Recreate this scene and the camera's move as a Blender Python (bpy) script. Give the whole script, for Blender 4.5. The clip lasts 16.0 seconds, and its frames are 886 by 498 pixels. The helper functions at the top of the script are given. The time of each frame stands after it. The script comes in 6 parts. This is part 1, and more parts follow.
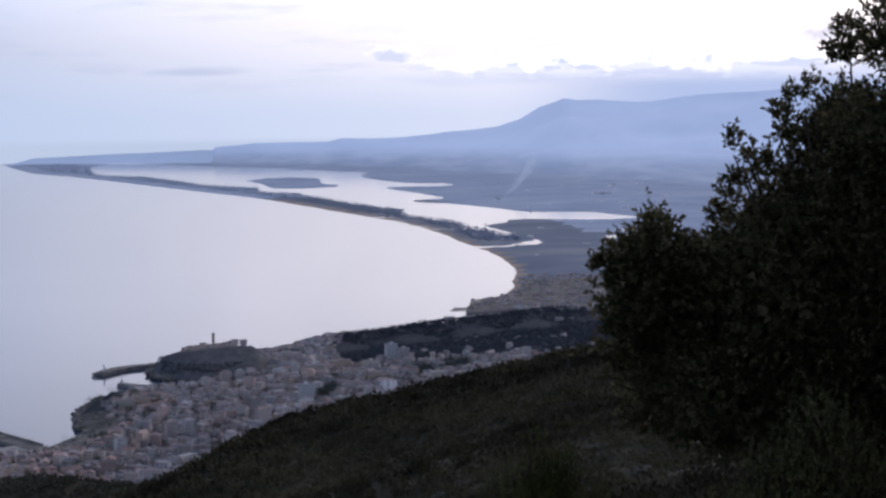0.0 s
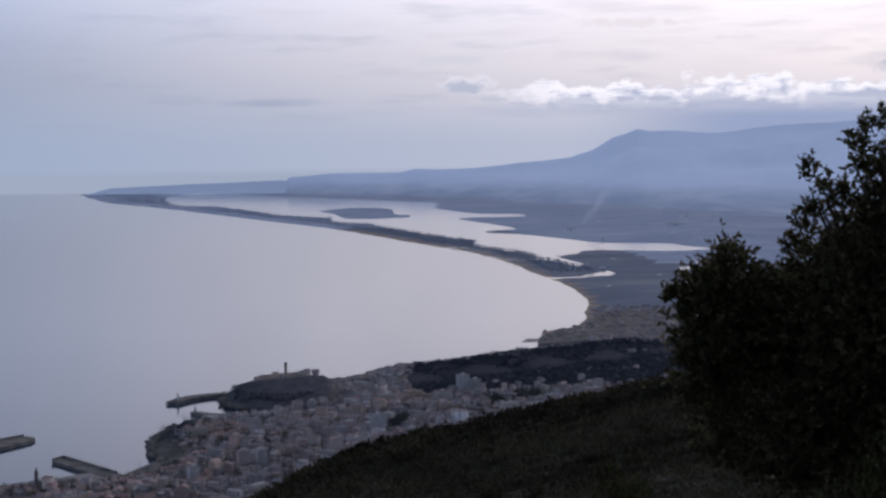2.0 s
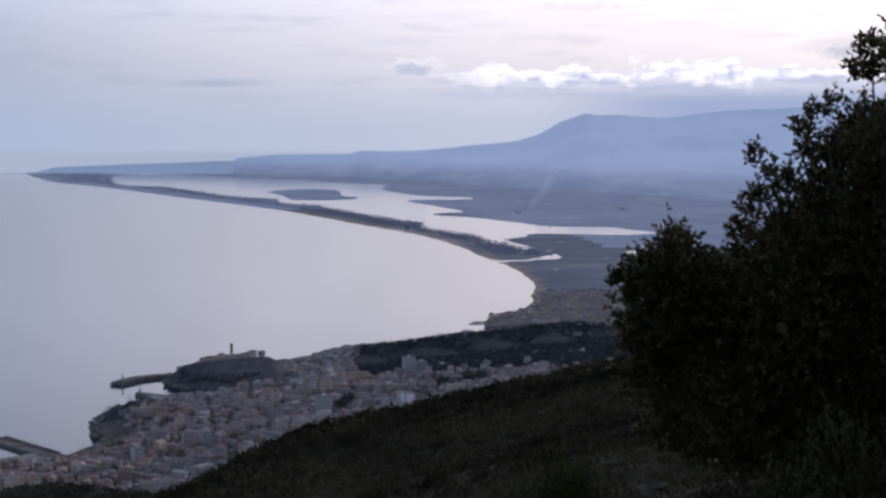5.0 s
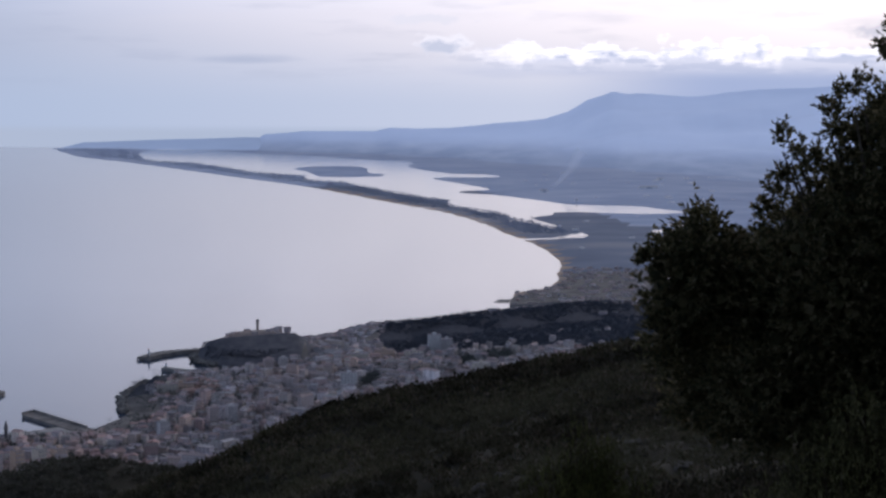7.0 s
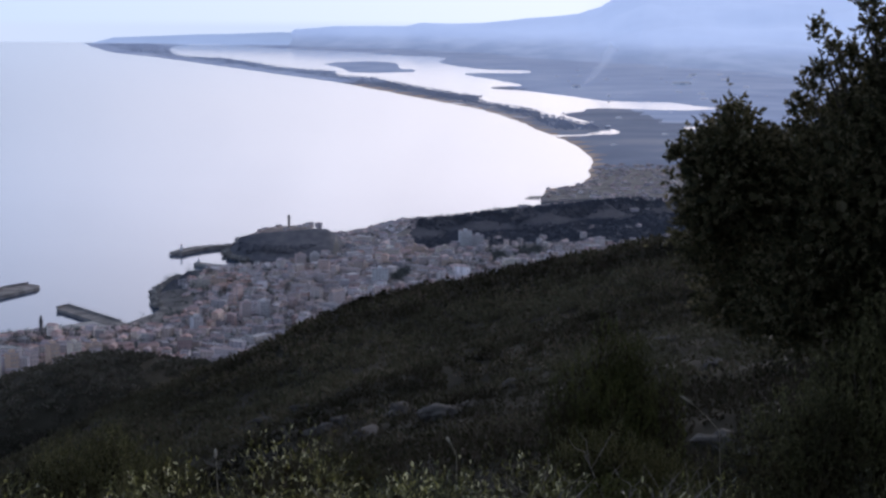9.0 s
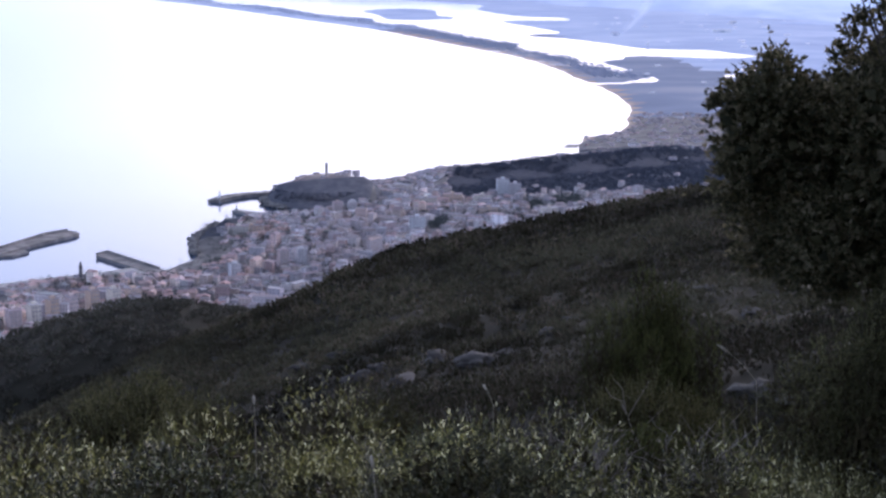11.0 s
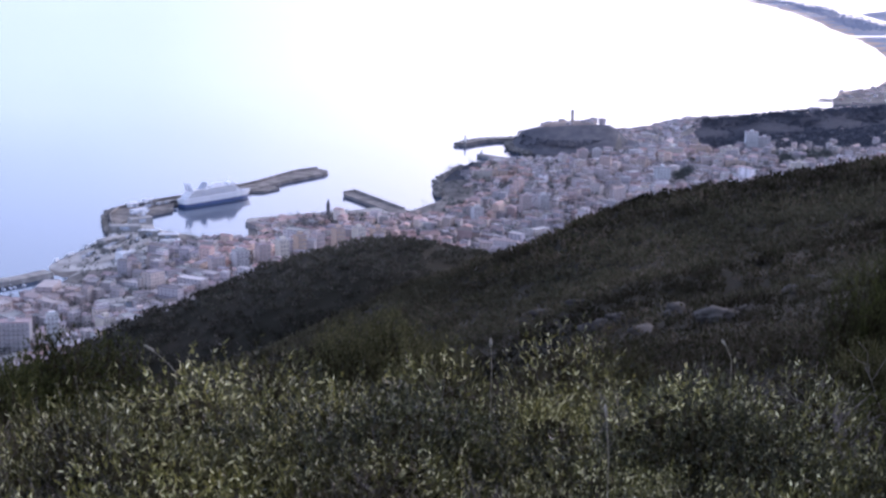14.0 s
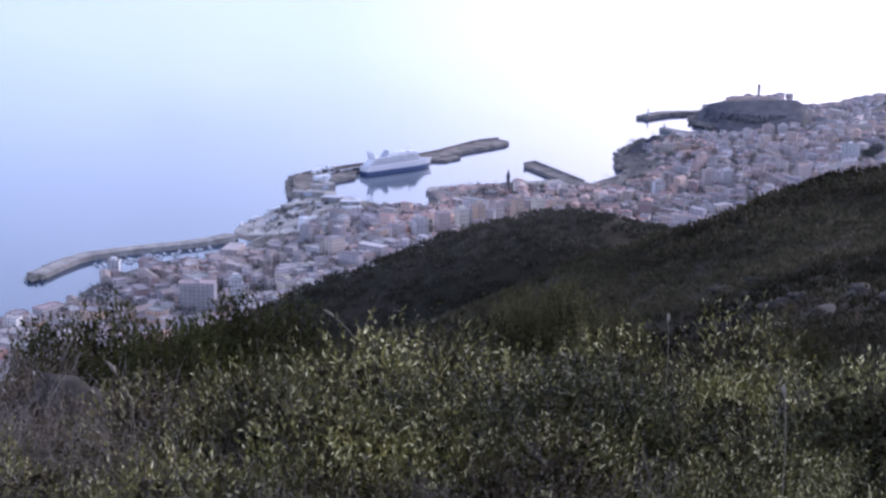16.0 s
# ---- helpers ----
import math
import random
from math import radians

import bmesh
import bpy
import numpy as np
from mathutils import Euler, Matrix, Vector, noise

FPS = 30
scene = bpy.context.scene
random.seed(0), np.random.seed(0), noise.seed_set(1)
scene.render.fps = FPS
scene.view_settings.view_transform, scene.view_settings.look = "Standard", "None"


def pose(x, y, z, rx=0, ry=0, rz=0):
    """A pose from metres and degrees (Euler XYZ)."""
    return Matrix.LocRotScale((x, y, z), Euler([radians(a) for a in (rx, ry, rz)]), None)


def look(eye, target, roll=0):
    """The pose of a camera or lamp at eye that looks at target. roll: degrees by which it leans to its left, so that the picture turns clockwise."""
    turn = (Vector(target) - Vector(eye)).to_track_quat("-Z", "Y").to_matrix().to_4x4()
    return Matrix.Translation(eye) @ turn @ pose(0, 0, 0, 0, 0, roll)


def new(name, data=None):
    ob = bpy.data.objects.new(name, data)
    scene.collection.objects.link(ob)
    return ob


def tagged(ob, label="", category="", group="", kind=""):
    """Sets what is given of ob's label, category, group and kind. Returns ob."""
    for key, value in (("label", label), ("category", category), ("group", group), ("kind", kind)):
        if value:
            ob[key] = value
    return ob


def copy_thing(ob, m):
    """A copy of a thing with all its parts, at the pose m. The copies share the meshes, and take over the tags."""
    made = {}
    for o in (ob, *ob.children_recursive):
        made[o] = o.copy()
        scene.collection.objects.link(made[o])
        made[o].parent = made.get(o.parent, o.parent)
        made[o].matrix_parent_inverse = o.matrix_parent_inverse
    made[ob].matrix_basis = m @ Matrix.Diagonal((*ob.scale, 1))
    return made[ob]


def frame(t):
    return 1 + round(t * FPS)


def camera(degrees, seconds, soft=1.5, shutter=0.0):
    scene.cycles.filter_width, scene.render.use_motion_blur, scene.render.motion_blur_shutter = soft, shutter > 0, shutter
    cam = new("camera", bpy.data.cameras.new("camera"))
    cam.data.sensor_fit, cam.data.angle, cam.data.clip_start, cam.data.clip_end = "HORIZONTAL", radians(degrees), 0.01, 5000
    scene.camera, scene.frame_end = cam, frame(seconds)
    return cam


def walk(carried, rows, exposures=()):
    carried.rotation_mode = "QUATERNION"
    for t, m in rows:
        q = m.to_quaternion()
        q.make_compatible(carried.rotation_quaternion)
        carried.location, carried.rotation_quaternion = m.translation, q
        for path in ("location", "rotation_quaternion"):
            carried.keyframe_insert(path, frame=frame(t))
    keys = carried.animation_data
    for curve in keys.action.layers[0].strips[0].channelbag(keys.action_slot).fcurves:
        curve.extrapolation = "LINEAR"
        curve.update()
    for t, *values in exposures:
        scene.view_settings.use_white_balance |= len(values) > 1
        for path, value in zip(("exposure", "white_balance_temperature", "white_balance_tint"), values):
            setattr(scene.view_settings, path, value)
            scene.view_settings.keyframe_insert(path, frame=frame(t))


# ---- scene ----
# A hillside lookout over a harbour town, a bay, a sandbar with its lagoon and far mountains.
# The lens ends at 5 km, so the far country is built at about a quarter of its size round a lookout 118 m above the sea.
EYE_Z = 118.0
PATH = [  # seconds, turn to the right, tilt up, lean to the left, in degrees
    (0.0, 0.749, -4.649, -0.664), (0.5, -0.017, -4.363, -0.857), (1.0, -1.256, -3.844, -1.002), (1.5, -1.699, -3.423, -0.984),
    (2.0, -1.876, -3.501, -0.613), (2.5, -1.28, -3.652, 0.114), (3.0, -0.462, -3.718, -0.028), (3.5, 0.0, -3.84, 0.0),
    (3.7, 0.295, -3.775, -0.249), (6.0, -0.444, -4.542, 0.445), (6.5, -0.711, -4.655, 0.582), (7.0, -0.901, -4.973, 0.337),
    (7.5, -1.038, -5.807, 0.266), (8.0, -1.291, -6.806, 0.366), (8.5, -1.71, -7.944, 0.508), (9.0, -2.016, -8.759, 0.375),
    (11.3, -4.039, -10.868, 0.403), (11.5, -4.627, -11.011, 0.437), (12.0, -6.474, -11.443, 0.415), (12.5, -7.89, -11.901, 0.969),
    (13.0, -9.206, -12.136, 1.203), (13.5, -10.636, -12.385, 0.973), (14.0, -12.338, -12.681, 0.902), (14.5, -14.213, -13.116, 1.174),
    (15.0, -15.885, -13.433, 1.089), (15.5, -17.561, -13.606, 0.979), (16.0, -19.004, -13.831, 0.892)]


def heading(az, el):
    """The unit vector az degrees to the right of +Y and el degrees up."""
    a, e = radians(az), radians(el)
    return Vector((math.sin(a) * math.cos(e), math.cos(a) * math.cos(e), math.sin(e)))


cam = camera(31.5, 16.0, soft=2.7)
EYE = Vector((0, 0, EYE_Z))
walk(cam, [(t, look(EYE, EYE + heading(a, e) * 100, r)) for t, a, e, r in PATH],
     [(0.0, 0.0, 6050, 12), (0.5, -0.15, 6050, 12), (1.5, -0.55, 6050, 12), (3.7, -0.5, 6050, 12), (6, -0.28, 6050, 12), (7, -0.26, 6050, 12), (7.5, -0.17, 6050, 12), (8, 0.0, 6050, 12), (9.0, 0.35, 6000, 12), (11.3, 1.22, 5780, 20), (12.5, 1.31, 5780, 21), (16.0, 1.34, 5780, 23)])

# ---- light ----
SUN_AZ, SUN_EL = 26.0, 19.0
world = bpy.data.worlds.new("sky")
scene.world = world
world.use_nodes = True
WT = world.node_tree
WT.nodes.clear()


def wnode(kind):
    return WT.nodes.new(kind)


def wmath(op, a, b=None, clamp=False):
    n = wnode("ShaderNodeMath")
    n.operation, n.use_clamp = op, clamp
    for i, v in enumerate((a, b)):
        if v is None:
            continue
        if isinstance(v, (int, float)):
            n.inputs[i].default_value = v
        else:
            WT.links.new(v, n.inputs[i])
    return n.outputs[0]


def wramp(x, a, b, c=0.0, d=1.0):
    n = wnode("ShaderNodeMapRange")
    n.interpolation_type = "SMOOTHSTEP"
    WT.links.new(x, n.inputs[0])
    for i, v in enumerate((a, b, c, d)):
        n.inputs[i + 1].default_value = v
    return n.outputs[0]


def wmix(f, a, b):
    n = wnode("ShaderNodeMix")
    n.data_type = "RGBA"
    for s, v in ((n.inputs[0], f), (n.inputs[6], a), (n.inputs[7], b)):
        if isinstance(v, (int, float)):
            s.default_value = v
        elif isinstance(v, tuple):
            s.default_value = (*v, 1)
        else:
            WT.links.new(v, s)
    return n.outputs[2]


def wnoise(vec, scale, detail, rough=0.55):
    n = wnode("ShaderNodeTexNoise")
    n.inputs["Scale"].default_value, n.inputs["Detail"].default_value, n.inputs["Roughness"].default_value = scale, detail, rough
    WT.links.new(vec, n.inputs["Vector"])
    return n.outputs["Fac"]


w_dir = wnode("ShaderNodeTexCoord").outputs["Generated"]
w_sep = wnode("ShaderNodeSeparateXYZ")
WT.links.new(w_dir, w_sep.inputs[0])
w_up = wmath("MAXIMUM", w_sep.outputs[2], 0.004)  # below the sea's rim the haze of the horizon goes on
w_cmb = wnode("ShaderNodeCombineXYZ")
for i, s in enumerate((w_sep.outputs[0], w_sep.outputs[1], w_up)):
    WT.links.new(s, w_cmb.inputs[i])
w_sky = wnode("ShaderNodeTexSky")
w_sky.sky_type, w_sky.sun_disc, w_sky.sun_elevation, w_sky.sun_rotation = "NISHITA", False, radians(SUN_EL), radians(SUN_AZ)
w_sky.altitude, w_sky.air_density, w_sky.dust_density, w_sky.ozone_density = 400.0, 1.0, 2.0, 2.0
WT.links.new(w_cmb.outputs[0], w_sky.inputs[0])
w_scl = wnode("ShaderNodeMix")
w_scl.data_type, w_scl.blend_type = "RGBA", "MULTIPLY"
w_scl.inputs[0].default_value = 1.0
WT.links.new(w_sky.outputs[0], w_scl.inputs[6])
w_scl.inputs[7].default_value = (0.1, 0.1, 0.1, 1)
# thin overcast, brightest about the veiled sun; the haze along the horizon dims it, and so does the height of the dusk sky
w_dot = wnode("ShaderNodeVectorMath")
w_dot.operation = "DOT_PRODUCT"
WT.links.new(w_dir, w_dot.inputs[0])
w_dot.inputs[1].default_value = heading(SUN_AZ, SUN_EL)
w_glow = wramp(w_dot.outputs["Value"], 0.62, 0.99)
w_col = wmix(w_glow, (0.455, 0.53, 0.71), (1.27, 1.14, 1.16))
w_col = wmix(wramp(w_dot.outputs["Value"], 0.68, 0.42), w_col, (0.37, 0.455, 0.63))
w_col = wmix(0.08, w_col, w_scl.outputs[2])
w_col = wmix(wramp(w_up, 0.0, 0.06, 0.7, 0.0), w_col, (0.55, 0.645, 0.815))
w_lift = wmath("MULTIPLY", wramp(w_up, 0.04, 0.14, 1.0, 1.5), wramp(w_up, 0.22, 0.75, 1.0, 0.22))
w_lm = wnode("ShaderNodeVectorMath")
w_lm.operation = "SCALE"
WT.links.new(w_col, w_lm.inputs[0])
WT.links.new(w_lift, w_lm.inputs["Scale"])
w_col = w_lm.outputs[0]
# clouds, laid out by azimuth and height in degrees
w_az = wmath("MULTIPLY", wmath("ARCTAN2", w_sep.outputs[0], w_sep.outputs[1]), 57.296)
w_el = wmath("MULTIPLY", wmath("ARCSINE", w_sep.outputs[2]), 57.296)


def wflat(kx, ky):
    n = wnode("ShaderNodeCombineXYZ")
    WT.links.new(wmath("MULTIPLY", w_az, kx), n.inputs[0])
    WT.links.new(wmath("MULTIPLY", w_el, ky), n.inputs[1])
    return n.outputs[0]


w_fine = wnoise(wflat(1.0, 2.2), 1.3, 6.0, 0.6)
w_soft = wnoise(wflat(0.16, 1.1), 1.0, 5.0, 0.55)
w_puff = wnoise(wflat(1.0, 1.5), 1.7, 4.0, 0.55)


def cloud(col, colour, az0, el0, wide, high, strength, edge=0.6, tex=None, ragged=1.0):
    """One cloud of the evening sky, ragged by the noise."""
    u = wmath("DIVIDE", wmath("SUBTRACT", w_az, az0), wide)
    v = wmath("DIVIDE", wmath("SUBTRACT", w_el, el0), high)
    d = wmath("SQRT", wmath("ADD", wmath("MULTIPLY", u, u), wmath("MULTIPLY", v, v)))
    k = wmath("ADD", wmath("SUBTRACT", 1.0, d), wmath("MULTIPLY", wmath("SUBTRACT", tex or w_puff, 0.5), 2.2 * ragged))
    return wmix(wmath("MULTIPLY", wramp(k, 0.0, edge), strength), col, colour)


w_col = wmix(wmath("MULTIPLY", wmath("MULTIPLY", wramp(w_soft, 0.45, 0.75), wramp(w_el, 2.2, 4.2, 0.0, 0.5)), wramp(w_az, -18.0, 0.0, 0.2, 1.0)), w_col, (0.95, 0.88, 0.92))
w_col = wmix(wmath("MULTIPLY", wramp(w_soft, 0.5, 0.28), wramp(w_el, 0.5, 2.0, 0.0, 0.28)), w_col, (0.42, 0.46, 0.60))
# the cloud that hides the mountains' heads
w_col = wmix(wmath("MULTIPLY", wramp(w_az, 2.0, 9.5, 0.0, 0.95), wramp(w_el, 2.3, 1.1)), w_col, (0.465, 0.54, 0.765))
w_col = cloud(w_col, (0.56, 0.61, 0.79), 3.5, 1.5, 6.0, 0.35, 0.5, 1.2, w_soft, 0.9)
# the long bank over them: heads lit along their ragged tops, grey below
w_heads = wnoise(wflat(0.55, 0.75), 1.25, 6.0, 0.58)
w_streak = wnoise(wflat(0.5, 3.0), 1.1, 5.0, 0.6)
w_rim = wmath("SUBTRACT", w_el, wmath("ADD", wmath("MULTIPLY", wmath("SUBTRACT", w_heads, 0.5), 3.0), 2.35))
w_bank = wmath("MULTIPLY", wmath("MULTIPLY", wramp(w_rim, 0.16, -0.06), wramp(w_el, 1.2, 2.2)), wramp(w_az, -1.5, 3.0, 0.0, 0.97))
w_shade = wmath("ADD", wramp(w_rim, -0.12, -0.6, 0.0, 0.75), wramp(w_streak, 0.48, 0.62, 0.0, 0.55), True)
w_col = wmix(w_bank, w_col, wmix(w_shade, (1.5, 1.41, 1.42), (0.68, 0.72, 0.89)))
w_col = cloud(w_col, (1.15, 1.09, 1.13), -0.9, 2.46, 1.2, 0.46, 0.9, 0.5)
w_col = cloud(w_col, (0.62, 0.66, 0.80), -1.0, 2.34, 1.0, 0.32, 0.75, 0.7)
w_col = cloud(w_col, (1.0, 0.96, 1.02), -1.6, 3.35, 2.0, 0.24, 0.8, 0.6)
w_col = cloud(w_col, (0.44, 0.50, 0.66), -8.2, 1.85, 2.8, 0.24, 0.5, 1.0, w_soft)
w_col = cloud(w_col, (1.25, 1.12, 1.1), 4.8, 4.6, 2.4, 0.18, 0.8, 0.6)
w_col = cloud(w_col, (1.25, 1.12, 1.1), 11.6, 3.5, 1.5, 0.14, 0.8, 0.6)
w_col = cloud(w_col, (1.2, 1.1, 1.1), 8.6, 4.0, 1.2, 0.1, 0.6, 0.6)
w_col = cloud(w_col, (0.66, 0.66, 0.76), 14.4, 2.9, 1.3, 0.3, 0.6, 0.6)
# the far sea beyond the drawn water, up to the true horizon
w_col = wmix(wmath("MULTIPLY", wramp(w_el, -0.45, -0.8), wramp(w_el, -1.7, -1.5)), w_col, (0.54, 0.60, 0.73))
w_bg = wnode("ShaderNodeBackground")
WT.links.new(w_col, w_bg.inputs[0])
w_bg.inputs[1].default_value = 1.0
w_out = wnode("ShaderNodeOutputWorld")
WT.links.new(w_bg.outputs[0], w_out.inputs[0])

sun = new("sun", bpy.data.lights.new("sun", "SUN"))
sun.data.energy, sun.data.angle, sun.data.color = 0.5, radians(20), (1.0, 0.93, 0.86)
sun.matrix_world = look(heading(SUN_AZ, SUN_EL) * 50, (0, 0, 0))

# ---- materials ----


def material(name, colours, scale=4.0, detail=6.0, rough=0.8, bump=0.3, bump_scale=None, metal=0.0, spread=(0.35, 0.65), random=0.0, glow=0.0, big=0.0):
    """A surface whose noise runs through the colours, with a finer bump; random shifts its value object by object, big adds broad patches."""
    m = bpy.data.materials.new(name)
    m.use_nodes = True
    t = m.node_tree
    b = t.nodes["Principled BSDF"]
    b.inputs["Roughness"].default_value, b.inputs["Metallic"].default_value = rough, metal
    if rough >= 0.9:
        b.inputs["Specular IOR Level"].default_value = 0.08
    geo = t.nodes.new("ShaderNodeTexCoord")
    if random:
        geo_out = geo.outputs["Object"]
    else:
        geo_out = t.nodes.new("ShaderNodeNewGeometry").outputs["Position"]
    n = t.nodes.new("ShaderNodeTexNoise")
    n.inputs["Scale"].default_value, n.inputs["Detail"].default_value = scale, detail
    t.links.new(geo_out, n.inputs["Vector"])
    r = t.nodes.new("ShaderNodeValToRGB")
    while len(r.color_ramp.elements) < len(colours):
        r.color_ramp.elements.new(0.5)
    for i, (e, c) in enumerate(zip(r.color_ramp.elements, colours)):
        e.position = spread[0] + (spread[1] - spread[0]) * i / max(1, len(colours) - 1)
        e.color = (*c, 1)
    fac = n.outputs["Fac"]
    if big:
        n3 = t.nodes.new("ShaderNodeTexNoise")
        n3.inputs["Scale"].default_value, n3.inputs["Detail"].default_value = scale * big, 3
        t.links.new(geo_out, n3.inputs["Vector"])
        mx = t.nodes.new("ShaderNodeMix")
        mx.inputs[0].default_value = 0.5
        t.links.new(fac, mx.inputs[2]), t.links.new(n3.outputs["Fac"], mx.inputs[3])
        fac = mx.outputs[0]
    t.links.new(fac, r.inputs[0])
    out = r.outputs[0]
    if random:
        info = t.nodes.new("ShaderNodeObjectInfo")
        mr = t.nodes.new("ShaderNodeMapRange")
        mr.inputs[3].default_value, mr.inputs[4].default_value = 1 - random, 1 + random
        t.links.new(info.outputs["Random"], mr.inputs[0])
        hs = t.nodes.new("ShaderNodeHueSaturation")
        t.links.new(mr.outputs[0], hs.inputs["Value"])
        t.links.new(out, hs.inputs["Color"])
        out = hs.outputs[0]
    t.links.new(out, b.inputs["Base Color"])
    if bump:
        n2 = t.nodes.new("ShaderNodeTexNoise")
        n2.inputs["Scale"].default_value, n2.inputs["Detail"].default_value = bump_scale or scale * 6, 4
        t.links.new(geo_out, n2.inputs["Vector"])
        bp = t.nodes.new("ShaderNodeBump")
        bp.inputs["Strength"].default_value = bump
        t.links.new(n2.outputs["Fac"], bp.inputs["Height"])
        t.links.new(bp.outputs[0], b.inputs["Normal"])
    if glow:
        b.inputs["Emission Strength"].default_value = glow
        t.links.new(out, b.inputs["Emission Color"])
    return m


def leaf_material(name, colours, rough, trans=0.15, patch=0.0, spread=0.35, other=None):
    """Leaves: the colour varies leaf by leaf, with a waxy gloss and a little light through the blade."""
    m = bpy.data.materials.new(name)
    m.use_nodes = True
    t = m.node_tree
    b = t.nodes["Principled BSDF"]
    b.inputs["Roughness"].default_value = rough
    b.inputs["Specular IOR Level"].default_value = 0.3 if rough < 0.5 else 0.12
    g = t.nodes.new("ShaderNodeNewGeometry")
    r = t.nodes.new("ShaderNodeValToRGB")
    while len(r.color_ramp.elements) < len(colours):
        r.color_ramp.elements.new(0.5)
    for i, (e, c) in enumerate(zip(r.color_ramp.elements, colours)):
        e.position, e.color = i / (len(colours) - 1), (*c, 1)
    t.links.new(g.outputs["Random Per Island"], r.inputs[0])
    out = r.outputs[0]
    if patch:  # lighter and darker plants side by side
        n = t.nodes.new("ShaderNodeTexNoise")
        n.inputs["Scale"].default_value, n.inputs["Detail"].default_value = patch, 3
        t.links.new(g.outputs["Position"], n.inputs["Vector"])
        mr = t.nodes.new("ShaderNodeMapRange")
        for i, v in enumerate((0.35, 0.65, 1 - spread, 1 + spread)):
            mr.inputs[i + 1].default_value = v
        t.links.new(n.outputs["Fac"], mr.inputs[0])
        hs = t.nodes.new("ShaderNodeHueSaturation")
        t.links.new(mr.outputs[0], hs.inputs["Value"])
        t.links.new(out, hs.inputs["Color"])
        out = hs.outputs[0]
    if other:  # broad patches of another plant
        n = t.nodes.new("ShaderNodeTexNoise")
        n.inputs["Scale"].default_value, n.inputs["Detail"].default_value = patch * 0.45, 5
        t.links.new(g.outputs["Position"], n.inputs["Vector"])
        mr = t.nodes.new("ShaderNodeMapRange")
        for i, v in enumerate((0.46, 0.66, 0.0, 0.75)):
            mr.inputs[i + 1].default_value = v
        t.links.new(n.outputs["Fac"], mr.inputs[0])
        mx = t.nodes.new("ShaderNodeMix")
        mx.data_type = "RGBA"
        t.links.new(mr.outputs[0], mx.inputs[0])
        t.links.new(out, mx.inputs[6])
        mx.inputs[7].default_value = (*other, 1)
        out = mx.outputs[2]
    t.links.new(out, b.inputs["Base Color"])
    if trans:
        tr = t.nodes.new("ShaderNodeBsdfTranslucent")
        t.links.new(out, tr.inputs[0])
        mx = t.nodes.new("ShaderNodeMixShader")
        mx.inputs[0].default_value = trans
        t.links.new(b.outputs[0], mx.inputs[1]), t.links.new(tr.outputs[0], mx.inputs[2])
        t.links.new(mx.outputs[0], t.nodes["Material Output"].inputs[0])
    return m


M_GROUND = material("hill_soil", [(0.011, 0.011, 0.007), (0.019, 0.018, 0.012), (0.036, 0.031, 0.024)], 0.35, 8, 0.95, 0.6, 3.0, big=0.12)
# haze painted into the plain: bluer and paler farther off, there with a glow
M_PLAIN = material("hazed_plain_fields", [(0.15, 0.18, 0.25), (0.20, 0.235, 0.315), (0.30, 0.32, 0.37)], 0.014, 9, 0.95, 0.0, big=0.3, spread=(0.38, 0.64))
M_FIELDS = material("hazed_far_fields", [(0.25, 0.305, 0.45), (0.30, 0.36, 0.50), (0.38, 0.43, 0.55)], 0.012, 9, 0.95, 0.0, big=0.3, spread=(0.38, 0.64), glow=0.12)
M_TOWN = material("town_ground", [(0.110, 0.106, 0.106), (0.160, 0.152, 0.149), (0.230, 0.216, 0.203)], 0.12, 6, 0.9, 0.2)
M_SAND = material("beach_sand", [(0.37, 0.28, 0.22), (0.48, 0.37, 0.29)], 0.05, 5, 0.95, 0.1)
# distance haze put into the hills' blue colour and an added glow
M_PENIN = material("hazed_peninsula", [(0.19, 0.238, 0.345), (0.212, 0.262, 0.375)], 0.004, 8, 1.0, 0.0, glow=1.0)


